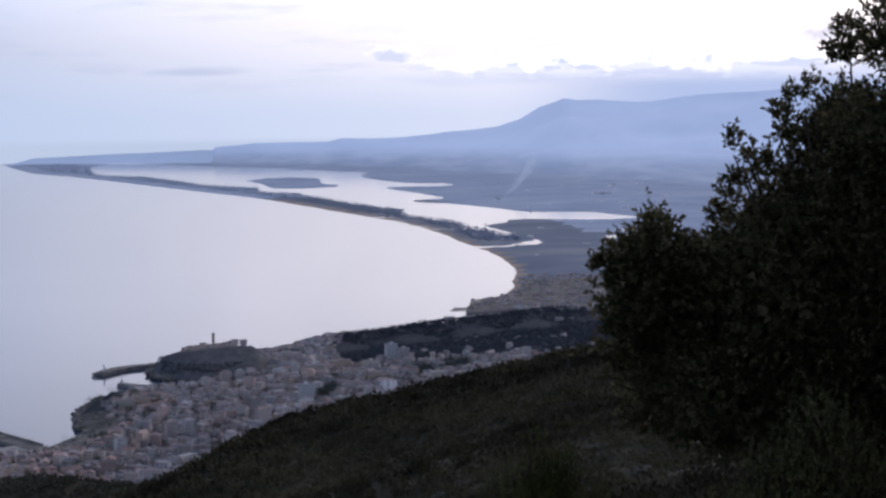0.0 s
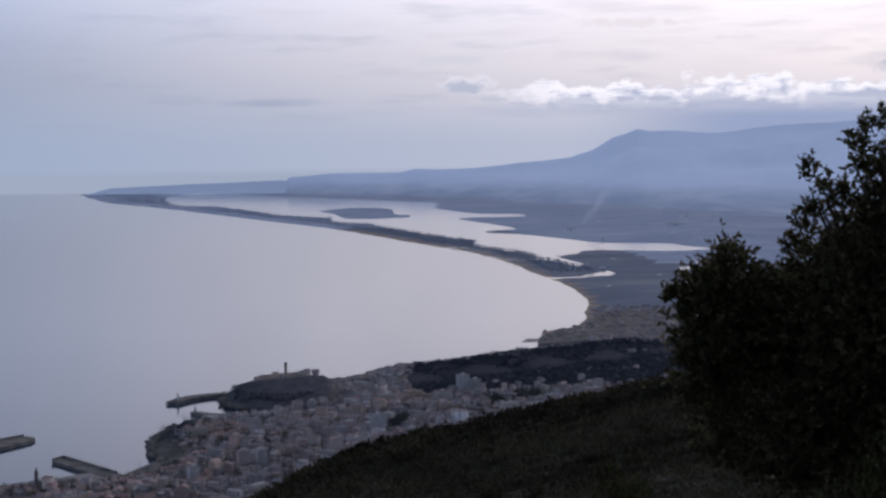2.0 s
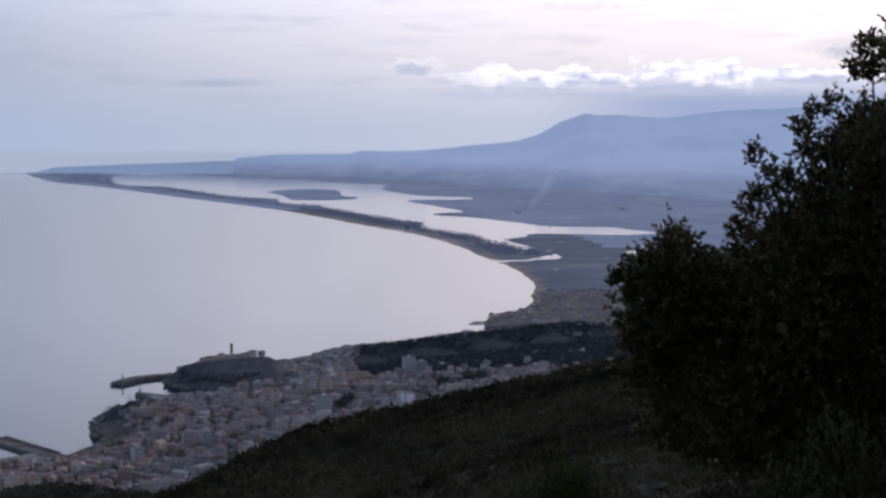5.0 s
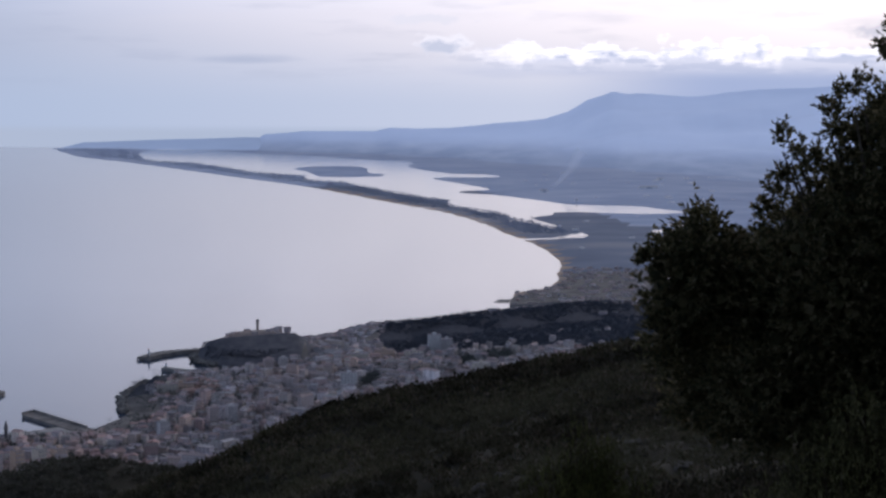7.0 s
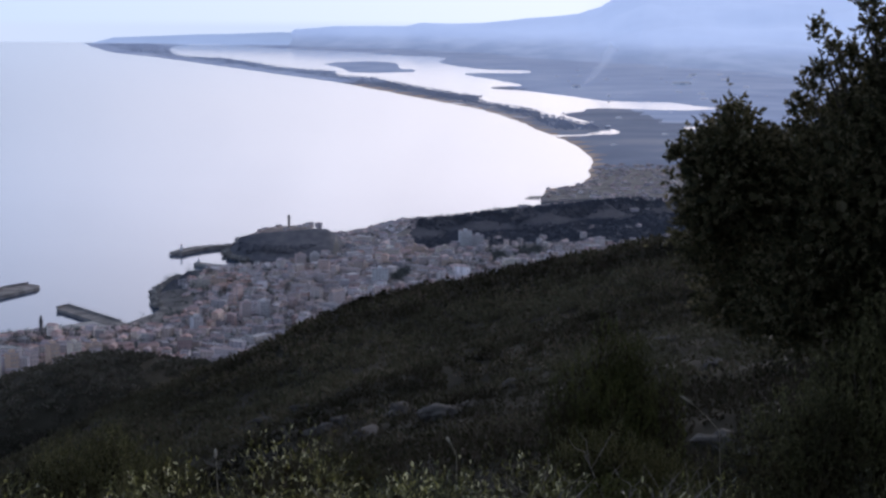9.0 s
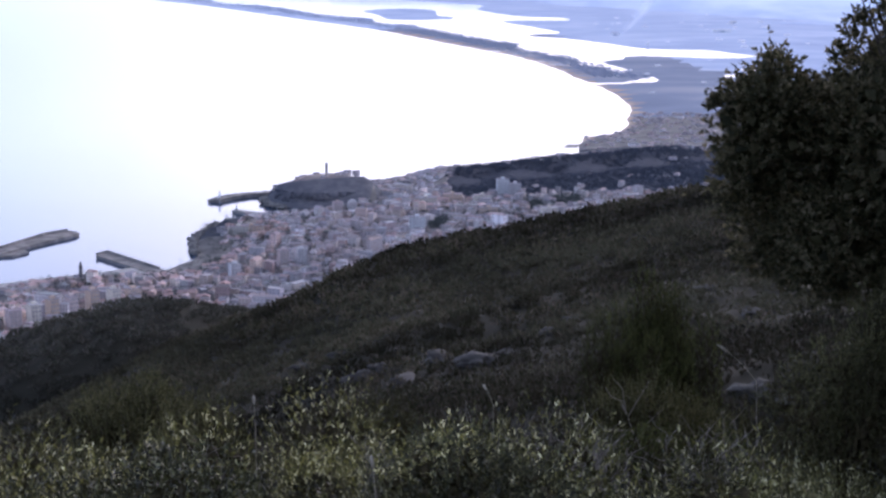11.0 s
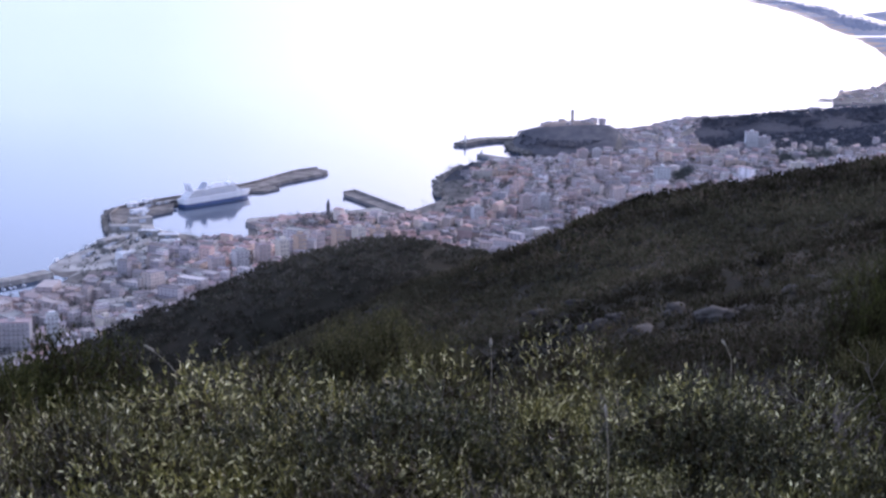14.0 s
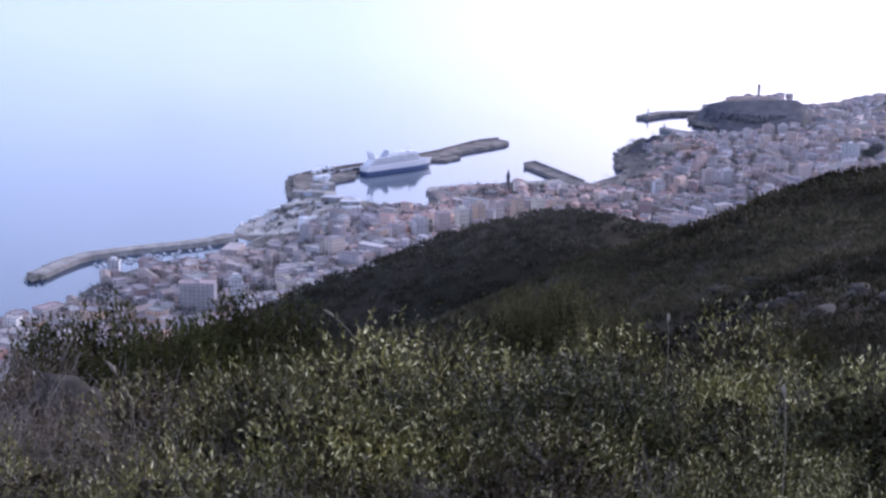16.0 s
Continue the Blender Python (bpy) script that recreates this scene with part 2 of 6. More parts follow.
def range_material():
    """Far range with painted haze: grey-blue fields and woods below, glowing blue heights."""
    m = material("hazed_mountain", [(0.222, 0.272, 0.395), (0.246, 0.297, 0.422)], 0.003, 8, 1.0, 0.0, glow=1.1)
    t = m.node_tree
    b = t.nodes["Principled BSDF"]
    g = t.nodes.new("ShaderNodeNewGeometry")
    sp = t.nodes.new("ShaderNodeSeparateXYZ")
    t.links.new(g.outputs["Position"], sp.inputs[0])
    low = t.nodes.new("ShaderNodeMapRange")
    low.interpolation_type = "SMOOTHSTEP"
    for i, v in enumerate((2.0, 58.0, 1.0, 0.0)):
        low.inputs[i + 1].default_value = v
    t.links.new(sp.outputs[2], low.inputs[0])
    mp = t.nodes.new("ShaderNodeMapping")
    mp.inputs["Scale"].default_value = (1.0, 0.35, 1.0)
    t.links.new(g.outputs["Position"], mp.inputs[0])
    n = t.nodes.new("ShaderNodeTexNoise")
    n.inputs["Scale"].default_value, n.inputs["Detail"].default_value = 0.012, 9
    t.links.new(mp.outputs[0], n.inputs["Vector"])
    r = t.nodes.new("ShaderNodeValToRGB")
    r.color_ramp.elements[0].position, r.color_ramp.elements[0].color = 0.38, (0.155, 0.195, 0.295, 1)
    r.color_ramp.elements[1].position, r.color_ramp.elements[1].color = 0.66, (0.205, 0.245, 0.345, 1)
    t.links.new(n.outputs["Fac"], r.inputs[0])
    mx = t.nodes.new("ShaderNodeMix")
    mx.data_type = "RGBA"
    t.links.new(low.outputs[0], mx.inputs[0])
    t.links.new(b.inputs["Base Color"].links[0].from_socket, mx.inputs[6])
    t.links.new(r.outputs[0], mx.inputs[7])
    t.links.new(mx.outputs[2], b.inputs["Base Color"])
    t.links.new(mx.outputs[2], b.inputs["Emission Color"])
    # glow standing in for light scattered by the air, stronger with height
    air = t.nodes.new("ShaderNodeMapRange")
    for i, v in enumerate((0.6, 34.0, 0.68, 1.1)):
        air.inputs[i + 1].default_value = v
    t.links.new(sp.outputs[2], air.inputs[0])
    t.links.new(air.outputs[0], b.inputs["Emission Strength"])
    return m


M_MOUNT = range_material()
M_APRON = material("port_apron", [(0.30, 0.295, 0.29), (0.40, 0.39, 0.385), (0.52, 0.51, 0.50)], 0.15, 6, 0.9, 0.1)
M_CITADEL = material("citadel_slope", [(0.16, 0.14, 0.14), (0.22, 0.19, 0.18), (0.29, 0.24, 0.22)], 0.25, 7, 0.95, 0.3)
# a slate-blue haze tint is mixed into the next two ground colours
M_CITADEL_LOW = material("hazed_citadel_foot", [(0.085, 0.087, 0.105), (0.105, 0.107, 0.125), (0.135, 0.132, 0.145)], 0.25, 7, 0.95, 0.3)
M_DARKG = material("hazed_wooded_ground", [(0.036, 0.041, 0.059), (0.046, 0.053, 0.072), (0.060, 0.066, 0.086)], 0.3, 7, 0.95, 0.4)
# the palest ramp colour paints bright glints onto a share of the leaves
M_GLINT_LEAF = leaf_material("mastic_leaf", [(0.0288, 0.03, 0.01), (0.05, 0.05, 0.015), (0.0769, 0.074, 0.021), (0.115, 0.108, 0.032), (0.163, 0.152, 0.044), (0.231, 0.208, 0.066), (0.817, 0.77, 0.45)], 0.34, 0.25, 1.7, 0.9)
# darkened copy of the mastic leaf: shade painted in, glints kept
M_GLINT_SHADE = leaf_material("shaded_mastic_leaf", [(0.0231, 0.024, 0.008), (0.0403, 0.04, 0.012), (0.0616, 0.059, 0.018), (0.0913, 0.086, 0.027), (0.139, 0.127, 0.04), (0.577, 0.54, 0.31)], 0.36, 0.25, 1.7, 0.9)
# olive leaf darkened to stand in for shade among the nearest shrubs
M_SHADE_LEAF = leaf_material("shade_leaf", [(0.0138, 0.015, 0.006), (0.0258, 0.028, 0.009), (0.0423, 0.043, 0.014), (0.0681, 0.068, 0.025), (0.194, 0.192, 0.099)], 0.42, 0.15, 2.2, 0.65)
M_OAK_LEAF = leaf_material("oak_leaf", [(0.03, 0.032, 0.017), (0.06, 0.06, 0.03), (0.115, 0.105, 0.055), (0.2, 0.17, 0.105)], 0.5, 0.5)
M_SCRUB = leaf_material("scrub_leaf", [(0.026, 0.026, 0.014), (0.046, 0.045, 0.023), (0.075, 0.063, 0.041), (0.109, 0.086, 0.067)], 0.85, 0.1, 0.09, 0.7, (0.095, 0.09, 0.056))
# the scrub leaf paled and blued, painting haze over the lower hill
M_SCRUB_FAR = leaf_material("hazed_scrub_leaf", [(0.033, 0.035, 0.026), (0.053, 0.055, 0.039), (0.082, 0.075, 0.060), (0.116, 0.100, 0.086)], 0.85, 0.1, 0.05, 0.5, (0.096, 0.091, 0.065))
M_BARK = material("bark", [(0.05, 0.04, 0.03), (0.10, 0.085, 0.07)], 14, 6, 0.9, 0.6)
M_CONC = material("concrete", [(0.20, 0.195, 0.19), (0.28, 0.27, 0.26), (0.38, 0.365, 0.35)], 0.25, 6, 0.85, 0.2)
M_ROCK = material("rock", [(0.10, 0.10, 0.10), (0.20, 0.19, 0.18), (0.32, 0.30, 0.28)], 0.35, 8, 0.9, 0.6)

M_OUTCROP = material("hill_rock", [(0.03, 0.028, 0.026), (0.06, 0.055, 0.05), (0.115, 0.105, 0.096)], 0.9, 8, 0.95, 0.7)
M_TWIG = material("grey_twigs", [(0.168, 0.143, 0.123), (0.308, 0.273, 0.241)], 20, 5, 0.9, 0.2)
M_STRAW = material("dry_straw", [(0.22, 0.19, 0.14), (0.34, 0.30, 0.23)], 20, 5, 0.8, 0.1)
M_PALE = material("pale_rock", [(0.05, 0.046, 0.041), (0.13, 0.12, 0.108)], 5, 6, 0.9, 0.4)

M_SEA = bpy.data.materials.new("sea_water")
M_SEA.use_nodes = True
t = M_SEA.node_tree
b = t.nodes["Principled BSDF"]
b.inputs["Base Color"].default_value = (0.03, 0.056, 0.105, 1)
b.inputs["Roughness"].default_value, b.inputs["IOR"].default_value = 0.12, 1.33
g = t.nodes.new("ShaderNodeNewGeometry")
n = t.nodes.new("ShaderNodeTexNoise")
n.inputs["Scale"].default_value, n.inputs["Detail"].default_value = 0.6, 4
t.links.new(g.outputs["Position"], n.inputs["Vector"])
bp = t.nodes.new("ShaderNodeBump")
bp.inputs["Strength"].default_value, bp.inputs["Distance"].default_value = 0.012, 0.2
t.links.new(n.outputs["Fac"], bp.inputs["Height"])
t.links.new(bp.outputs[0], b.inputs["Normal"])
n = t.nodes.new("ShaderNodeTexNoise")  # wind lanes
n.inputs["Scale"].default_value, n.inputs["Detail"].default_value = 0.004, 5
mp = t.nodes.new("ShaderNodeMapping")
mp.inputs["Rotation"].default_value, mp.inputs["Scale"].default_value = (0, 0, radians(25)), (1.0, 5.0, 1.0)
t.links.new(g.outputs["Position"], mp.inputs[0])
t.links.new(mp.outputs[0], n.inputs["Vector"])
mr = t.nodes.new("ShaderNodeMapRange")
for i, v in enumerate((0.35, 0.75, 0.085, 0.105)):
    mr.inputs[i + 1].default_value = v
t.links.new(n.outputs["Fac"], mr.inputs[0])
t.links.new(mr.outputs[0], b.inputs["Roughness"])

# ---- building helpers ----


def mesh_of(name, verts, faces, mat, smooth=False):
    me = bpy.data.meshes.new(name)
    me.from_pydata([tuple(v) for v in verts], [], [tuple(f) for f in faces])
    for m in (mat if isinstance(mat, (list, tuple)) else [mat]):
        me.materials.append(m)
    if smooth:
        me.shade_smooth()
    return me


def part(name, me, parent=None, label=""):
    """Links a mesh as one object, under a thing or a part if one is given."""
    ob = new(name, me)
    ob.parent = parent
    return tagged(ob, label)


def boxes_mesh(name, boxes, mat):
    """One mesh of boxes (x0, x1, y0, y1, z0, z1)."""
    v, f = [], []
    for x0, x1, y0, y1, z0, z1 in boxes:
        k = len(v)
        v += [(x, y, z) for z in (z0, z1) for x, y in ((x0, y0), (x1, y0), (x1, y1), (x0, y1))]
        f += [[k + i for i in q] for q in ((3, 2, 1, 0), (4, 5, 6, 7), (0, 1, 5, 4), (1, 2, 6, 5), (2, 3, 7, 6), (3, 0, 4, 7))]
    return mesh_of(name, v, f, mat)


def unit(a):
    return a / np.maximum(1e-9, np.linalg.norm(a, axis=-1, keepdims=True))


def leaf_mesh(name, pos, way, up, length, width, mat):
    """Lance-shaped leaves, folded along the midrib: one island of two triangles each."""
    n = len(pos)
    way, side = unit(way), None
    side = unit(np.cross(way, up))
    lift = np.cross(side, way)
    length, width = np.broadcast_to(length, n)[:, None], np.broadcast_to(width, n)[:, None]
    a, c = pos, pos + way * length
    mid = pos + way * length * 0.45 + lift * width * 0.3
    v = np.stack([a, mid + side * width * 0.5, c, mid - side * width * 0.5], 1).reshape(-1, 3)
    me = bpy.data.meshes.new(name)
    me.vertices.add(4 * n)
    me.vertices.foreach_set("co", v.astype(np.float32).ravel())
    tri = (np.arange(n)[:, None] * 4 + np.array([0, 1, 2, 0, 2, 3])[None]).ravel()
    me.loops.add(6 * n)
    me.loops.foreach_set("vertex_index", tri.astype(np.int32))
    me.polygons.add(2 * n)
    me.polygons.foreach_set("loop_start", np.arange(0, 6 * n, 3, dtype=np.int32))
    me.update(calc_edges=True)
    me.validate()
    me.materials.append(mat)
    return me


def tube(path, radii, sides=6):
    """Vertices and faces of a tapered tube along a path."""
    v, f = [], []
    for i, (p, r) in enumerate(zip(path, radii)):
        d = (path[min(i + 1, len(path) - 1)] - path[max(i - 1, 0)]).normalized()
        s = d.cross(Vector((0.31, 0.87, 0.38))).normalized()
        u = s.cross(d)
        v += [p + (s * math.cos(a) + u * math.sin(a)) * r for a in (2 * math.pi * k / sides for k in range(sides))]
    for i in range(len(path) - 1):
        for k in range(sides):
            f.append((i * sides + k, i * sides + (k + 1) % sides, (i + 1) * sides + (k + 1) % sides, (i + 1) * sides + k))
    f.append(tuple(range(sides))[::-1])
    f.append(tuple((len(path) - 1) * sides + k for k in range(sides)))
    return v, f


def tubes_mesh(name, runs, mat, sides=6):
    v, f = [], []
    for path, radii in runs:
        a, b_ = tube(path, radii, sides)
        f += [[i + len(v) for i in q] for q in b_]
        v += a
    return mesh_of(name, v, f, mat, True)


def curve(points, step, wobble=0.0, seed=0.0):
    """Points along a Catmull-Rom line through the control points, about step of the distance from the lookout apart."""
    out = []
    p = [points[0], *points, points[-1]]
    for i in range(1, len(p) - 2):
        a, b_, c, d = (np.array(q, float) for q in p[i - 1:i + 3])
        gap, far = np.linalg.norm(c - b_), np.linalg.norm(b_)
        n = max(1, int(gap / (step * far)))
        for k in range(n):
            u = k / n
            q = 0.5 * (2 * b_ + (c - a) * u + (2 * a - 5 * b_ + 4 * c - d) * u * u + (3 * b_ - 3 * c + d - a) * u ** 3)
            w = wobble * far
            q = q + np.array([noise.noise(Vector((q[0] * 0.03, q[1] * 0.03, seed))), noise.noise(Vector((q[0] * 0.03, q[1] * 0.03, seed + 7)))]) * w
            out.append(tuple(q))
    return out


def fbm(x, y, scale, octaves=4, seed=0.0):
    """Smooth value noise on arrays."""
    out, amp = np.zeros_like(x), 1.0
    for o in range(octaves):
        s = scale * 2 ** o
        xi, yi = x * s + seed * 17.3 + o * 5.1, y * s - seed * 9.7 + o * 3.3
        x0, y0 = np.floor(xi), np.floor(yi)
        fx, fy = xi - x0, yi - y0
        fx, fy = fx * fx * (3 - 2 * fx), fy * fy * (3 - 2 * fy)

        def h(i, j):
            s_ = np.sin(i * 127.1 + j * 311.7) * 43758.5453
            return s_ - np.floor(s_)
        out += amp * ((h(x0, y0) * (1 - fx) + h(x0 + 1, y0) * fx) * (1 - fy) + (h(x0, y0 + 1) * (1 - fx) + h(x0 + 1, y0 + 1) * fx) * fy - 0.5)
        amp *= 0.5
    return out


def inside(x, y, poly):
    poly = np.array(poly)
    r = np.zeros(x.shape, bool)
    for (x0, y0), (x1, y1) in zip(poly, np.roll(poly, -1, 0)):
        hit = ((y0 > y) != (y1 > y)) & (x < (x1 - x0) * (y - y0) / (y1 - y0 + 1e-12) + x0)
        r ^= hit
    return r


def distance(x, y, line):
    """The distance of points from an open line."""
    d = np.full(x.shape, 1e9)
    line = np.array(line)
    for a, b_ in zip(line[:-1], line[1:]):
        e = b_ - a
        u = np.clip(((x - a[0]) * e[0] + (y - a[1]) * e[1]) / (e @ e + 1e-9), 0, 1)
        d = np.minimum(d, np.hypot(x - a[0] - u * e[0], y - a[1] - u * e[1]))
    return d


def smooth(u):
    u = np.clip(u, 0, 1)
    return u * u * (3 - 2 * u)


# ---- coast, lagoon and ground ----
SPIT_COAST = [(-1293, 4868), (-1103, 4295), (-968, 3934), (-730, 3476), (-532, 3055), (-377, 2725), (-251, 2459), (-144, 2166), (-59, 1935),
              (-23, 1837), (10, 1694), (41, 1506), (61, 1397), (68, 1328), (72, 1237), (67, 1166), (60, 1088), (54, 1063), (44, 1046), (32, 1033),
              (29, 1013), (24, 946)]
RIDGE_COAST = [(15, 905), (-16, 896), (-40, 848), (-72, 826), (-84, 820), (-98, 800), (-115, 776), (-128, 760)]
CITADEL_COAST = [(-131, 745), (-125, 727), (-114, 717), (-113, 708), (-124, 706), (-133, 700)]
TOWN_COAST = [(-138, 672), (-141, 640), (-138, 620), (-133, 602), (-136, 584), (-140, 571)]
QUAY_COAST = [(-139, 563), (-150, 558), (-162, 557), (-175, 549), (-190, 536), (-189, 529), (-182, 510), (-191, 504),
              (-205, 511), (-218, 516), (-231, 541)]
PIER_COAST = [(-226, 549), (-229, 568), (-235, 556), (-244, 539), (-241, 525), (-227, 492), (-230, 462), (-229, 451), (-222, 441)]
MARINA_COAST = [(-216, 438), (-214, 418), (-222, 408), (-232, 398), (-234, 386), (-238, 383), (-234, 375), (-232, 362), (-231, 340), (-233, 328)]
REST = [(-260, 250), (-330, 60), (-420, -400), (-600, -1600), (3000, -1600), (5200, 0), (5000, 3500), (3000, 5200), (800, 5350), (-500, 5300), (-1150, 5060)]
LAGOON_S = [(-879, 4185), (-768, 3754), (-697, 3630), (-618, 3551), (-515, 3301), (-422, 3055), (-354, 2945), (-304, 2972), (-291, 2794), (-264, 2680),
            (-213, 2637), (-164, 2477), (-84, 2240), (-50, 2152), (-22, 2137), (-25, 2006), (11, 1901), (37, 1837), (57, 1730), (71, 1685), (85, 1619),
            (92, 1643), (73, 1739), (71, 1777), (96, 1827), (106, 1890), (146, 1879), (212, 1858), (256, 1890)]
LAGOON_N = [(258, 1901), (236, 1947), (214, 2006), (136, 2031), (96, 2124), (37, 2255), (-7, 2303), (-12, 2370), (31, 2422), (-4, 2575), (-65, 2843),
            (48, 2893), (39, 2999), (-26, 3027), (-98, 3236), (-135, 3439), (-136, 3712), (-257, 3888), (-427, 4185), (-609, 4410), (-823, 4727),
            (-938, 4796), (-931, 4470)]
ISLAND = [(-366, 3236), (-344, 3369), (-277, 3439), (-217, 3334), (-191, 3055), (-161, 2999), (-155, 2893), (-180, 2868), (-227, 2818), (-270, 2843), (-312, 3055)]
POND = [(49, 1453), (56, 1472), (78, 1472), (90, 1506), (112, 1549), (115, 1520), (108, 1493), (78, 1479)]
PONDS_FAR = [[(215, 1676), (235, 1685), (231, 1652), (215, 1652)], [(187, 1587), (221, 1610), (217, 1580), (187, 1565)]]

coast = (curve(SPIT_COAST, 0.008, 0.002) + curve(RIDGE_COAST, 0.01, 0.003) + curve(CITADEL_COAST, 0.008, 0.002) + curve(TOWN_COAST, 0.01, 0.002)
         + QUAY_COAST + PIER_COAST + curve(MARINA_COAST, 0.02))
outline = coast + REST
lagoon = curve(LAGOON_S + LAGOON_N, 0.004, 0.0008, 3.0)
island = curve(ISLAND + ISLAND[:1], 0.006, 0.001, 5.0)
ponds = [POND] + PONDS_FAR

# ridge lines of the two near hills: degrees of azimuth and of height as seen from the lookout
HILL_A = np.array([(-60, -26.2), (-36, -21.7), (-20, -17.4), (-14, -14.8), (-9.9, -13.3), (-8.4, -12.7), (-6.5, -11.72), (-4.9, -11.18), (-1.3, -10.55),
                   (2.7, -9.6), (6.2, -8.8), (12, -7.7), (20, -5.8), (40, 0), (90, 6), (180, 6)])
HILL_B = np.array([(-60, -24.2), (-36, -20.4), (-30, -18.2), (-26.1, -16.76), (-23.8, -15.7), (-22.2, -15.35), (-20.8, -14.68), (-18, -13.42), (-15.3, -12.7), (-13.4, -12.7),
                   (-10.3, -13.15), (-8, -13.5), (-4, -15.2), (4, -18.2), (40, -20.2)])
R_A, R_B = 130.0, 225.0
# the top of the nearest shrubs in the same degrees
BROW = np.array([(-120, -16), (-42, -18.2), (-36, -17.8), (-33, -18.3), (-31, -19.2), (-27, -18.9), (-25, -17.9), (-23, -17.2), (-20.7, -17.5), (-17, -17.0), (-12, -17.2), (-10, -17.3), (-6, -16.1), (-3, -15.6), (-1, -16.2),
                 (1.5, -17.6), (4, -18.8), (8, -18), (14, -14.5), (20, -12), (120, -8), (240, -8)])


def ground_z(x, y, d_coast=None, fine=True):
    """The height of the ground: the lookout's slope, two hills below it, the town's shelf and the headlands."""
    x, y = np.asarray(x, float), np.asarray(y, float)
    r = np.hypot(x, y)
    az = np.degrees(np.arctan2(x, y))
    az = np.where(az < -120, az + 360, az)
    if d_coast is None:
        d_coast = distance(x, y, coast)
    z = 0.25 + np.minimum(d_coast * 0.05, 1.6) + np.clip((d_coast - 12) * 0.05, 0, 7) * smooth((1150 - r) / 250)
    # the citadel's rock, the point south of the port and the wooded ridge
    rock = smooth((27 - np.hypot((x + 103) / 1.25, (y - 746) / 1.05)) / 10)
    z = z + rock * 9.6 * smooth(d_coast / 7)
    point = smooth((16 - np.hypot(x + 131, (y - 650) / 2.6)) / 8)
    z = z + point * 4.0 * smooth(d_coast / 4)
    ridge = smooth((34 - np.abs(y - (842 + 0.75 * x))) / 24) * smooth((x + 85) / 40) * smooth((120 - x) / 60)
    z = z + ridge * 5.6 * smooth(d_coast / 12)
    # hills
    za = EYE_Z + R_A * np.tan(np.radians(np.interp(az, HILL_A[:, 0], HILL_A[:, 1])))
    s = np.clip(r / R_A, 0, 1)
    near = (EYE_Z - 1.7) * (1 - s) + za * s - 5.0 * np.sin(np.pi * s) ** 1.2 * smooth((r - 6) / 40)
    fall = np.maximum(r - R_A, 0)
    a = near - 0.42 * fall * smooth(fall / 30)
    zb = EYE_Z + R_B * np.tan(np.radians(np.interp(az, HILL_B[:, 0], HILL_B[:, 1])))
    e = r - R_B
    b_ = zb - np.where(e < 0, 0.16 * np.abs(e) * smooth(-e / 40), 0.40 * e * smooth(e / 40))
    k = 3.0
    hill = np.maximum(a, b_) + k * np.log1p(np.exp(-np.abs(a - b_) / k)) * 0.5
    if fine:
        hill = hill + fbm(x, y, 0.05, 4, 1.0) * 1.6 * smooth((r - 12) / 40) + fbm(x, y, 0.5, 3, 2.0) * 0.25
    # the brow on which the lookout's shrubs stand
    brow = EYE_Z + np.maximum(r, 0.1) * np.tan(np.radians(np.interp(az, BROW[:, 0], BROW[:, 1]))) - 0.85
    brow = np.where(r < 6, (EYE_Z - 1.75) * (1 - (r / 6) ** 1.3) + (EYE_Z + 6 * np.tan(np.radians(np.interp(az, BROW[:, 0], BROW[:, 1]))) - 0.85) * (r / 6) ** 1.3, brow - 0.12 * (r - 6))
    hill = brow + (hill - brow) * smooth((r - 6.5) / 9)
    behind = smooth((-y - 40) / 200)
    hill = np.where(y < 0, np.maximum(hill, EYE_Z - 1.7 + 0.25 * np.maximum(-y, 0) * behind), hill)
    return np.maximum(z, hill)


from mathutils.geometry import delaunay_2d_cdt
rad = 1.0 * 1.032 ** np.arange(272)
azs = np.concatenate([np.arange(-42, 24, 0.35), np.arange(24, 318, 7.0)])
gr, ga = np.meshgrid(rad, azs, indexing="ij")
ga = ga + np.where(np.arange(len(rad)) % 2, 0.17, 0.0)[:, None]
gx, gy = (gr * np.sin(np.radians(ga))).ravel(), (gr * np.cos(np.radians(ga))).ravel()
keep = inside(gx, gy, outline)
gx, gy = gx[keep], gy[keep]
d_all = distance(gx, gy, coast + [REST[0]])
keep = d_all > 0.002 * np.hypot(gx, gy)
gx, gy = gx[keep], gy[keep]
loops = [outline, lagoon, island, *ponds]
pts, edges = [], []
for lp in loops:
    k = len(pts)
    pts += [Vector(p) for p in lp]
    edges += [(k + i, k + (i + 1) % len(lp)) for i in range(len(lp))]
n_edge = len(pts)
pts += [Vector((a, b_)) for a, b_ in zip(gx, gy)]
cv, ce, cf, _, _, _ = delaunay_2d_cdt(pts, edges, [], 0, 1e-4, False)
cx, cy = np.array([v[0] for v in cv]), np.array([v[1] for v in cv])
mid = np.array([[np.mean(cx[list(q)]), np.mean(cy[list(q)])] for q in cf])
cf = [q for q, k in zip(cf, inside(mid[:, 0], mid[:, 1], outline)) if k]
d_c = distance(cx, cy, coast)
cz = ground_z(cx, cy, d_c)
d_l = np.minimum(distance(cx, cy, lagoon + lagoon[:1]), distance(cx, cy, island))
wet = inside(cx, cy, lagoon) & ~inside(cx, cy, island)
for p in ponds:
    wet |= inside(cx, cy, p)
    d_l = np.minimum(d_l, distance(cx, cy, p + p[:1]))
cz = np.where(cy > 1300, np.minimum(cz, 0.1 + d_l * 0.03), cz)
cz = np.where(wet, -0.2 - np.minimum(d_l * 0.02, 1.0), cz)
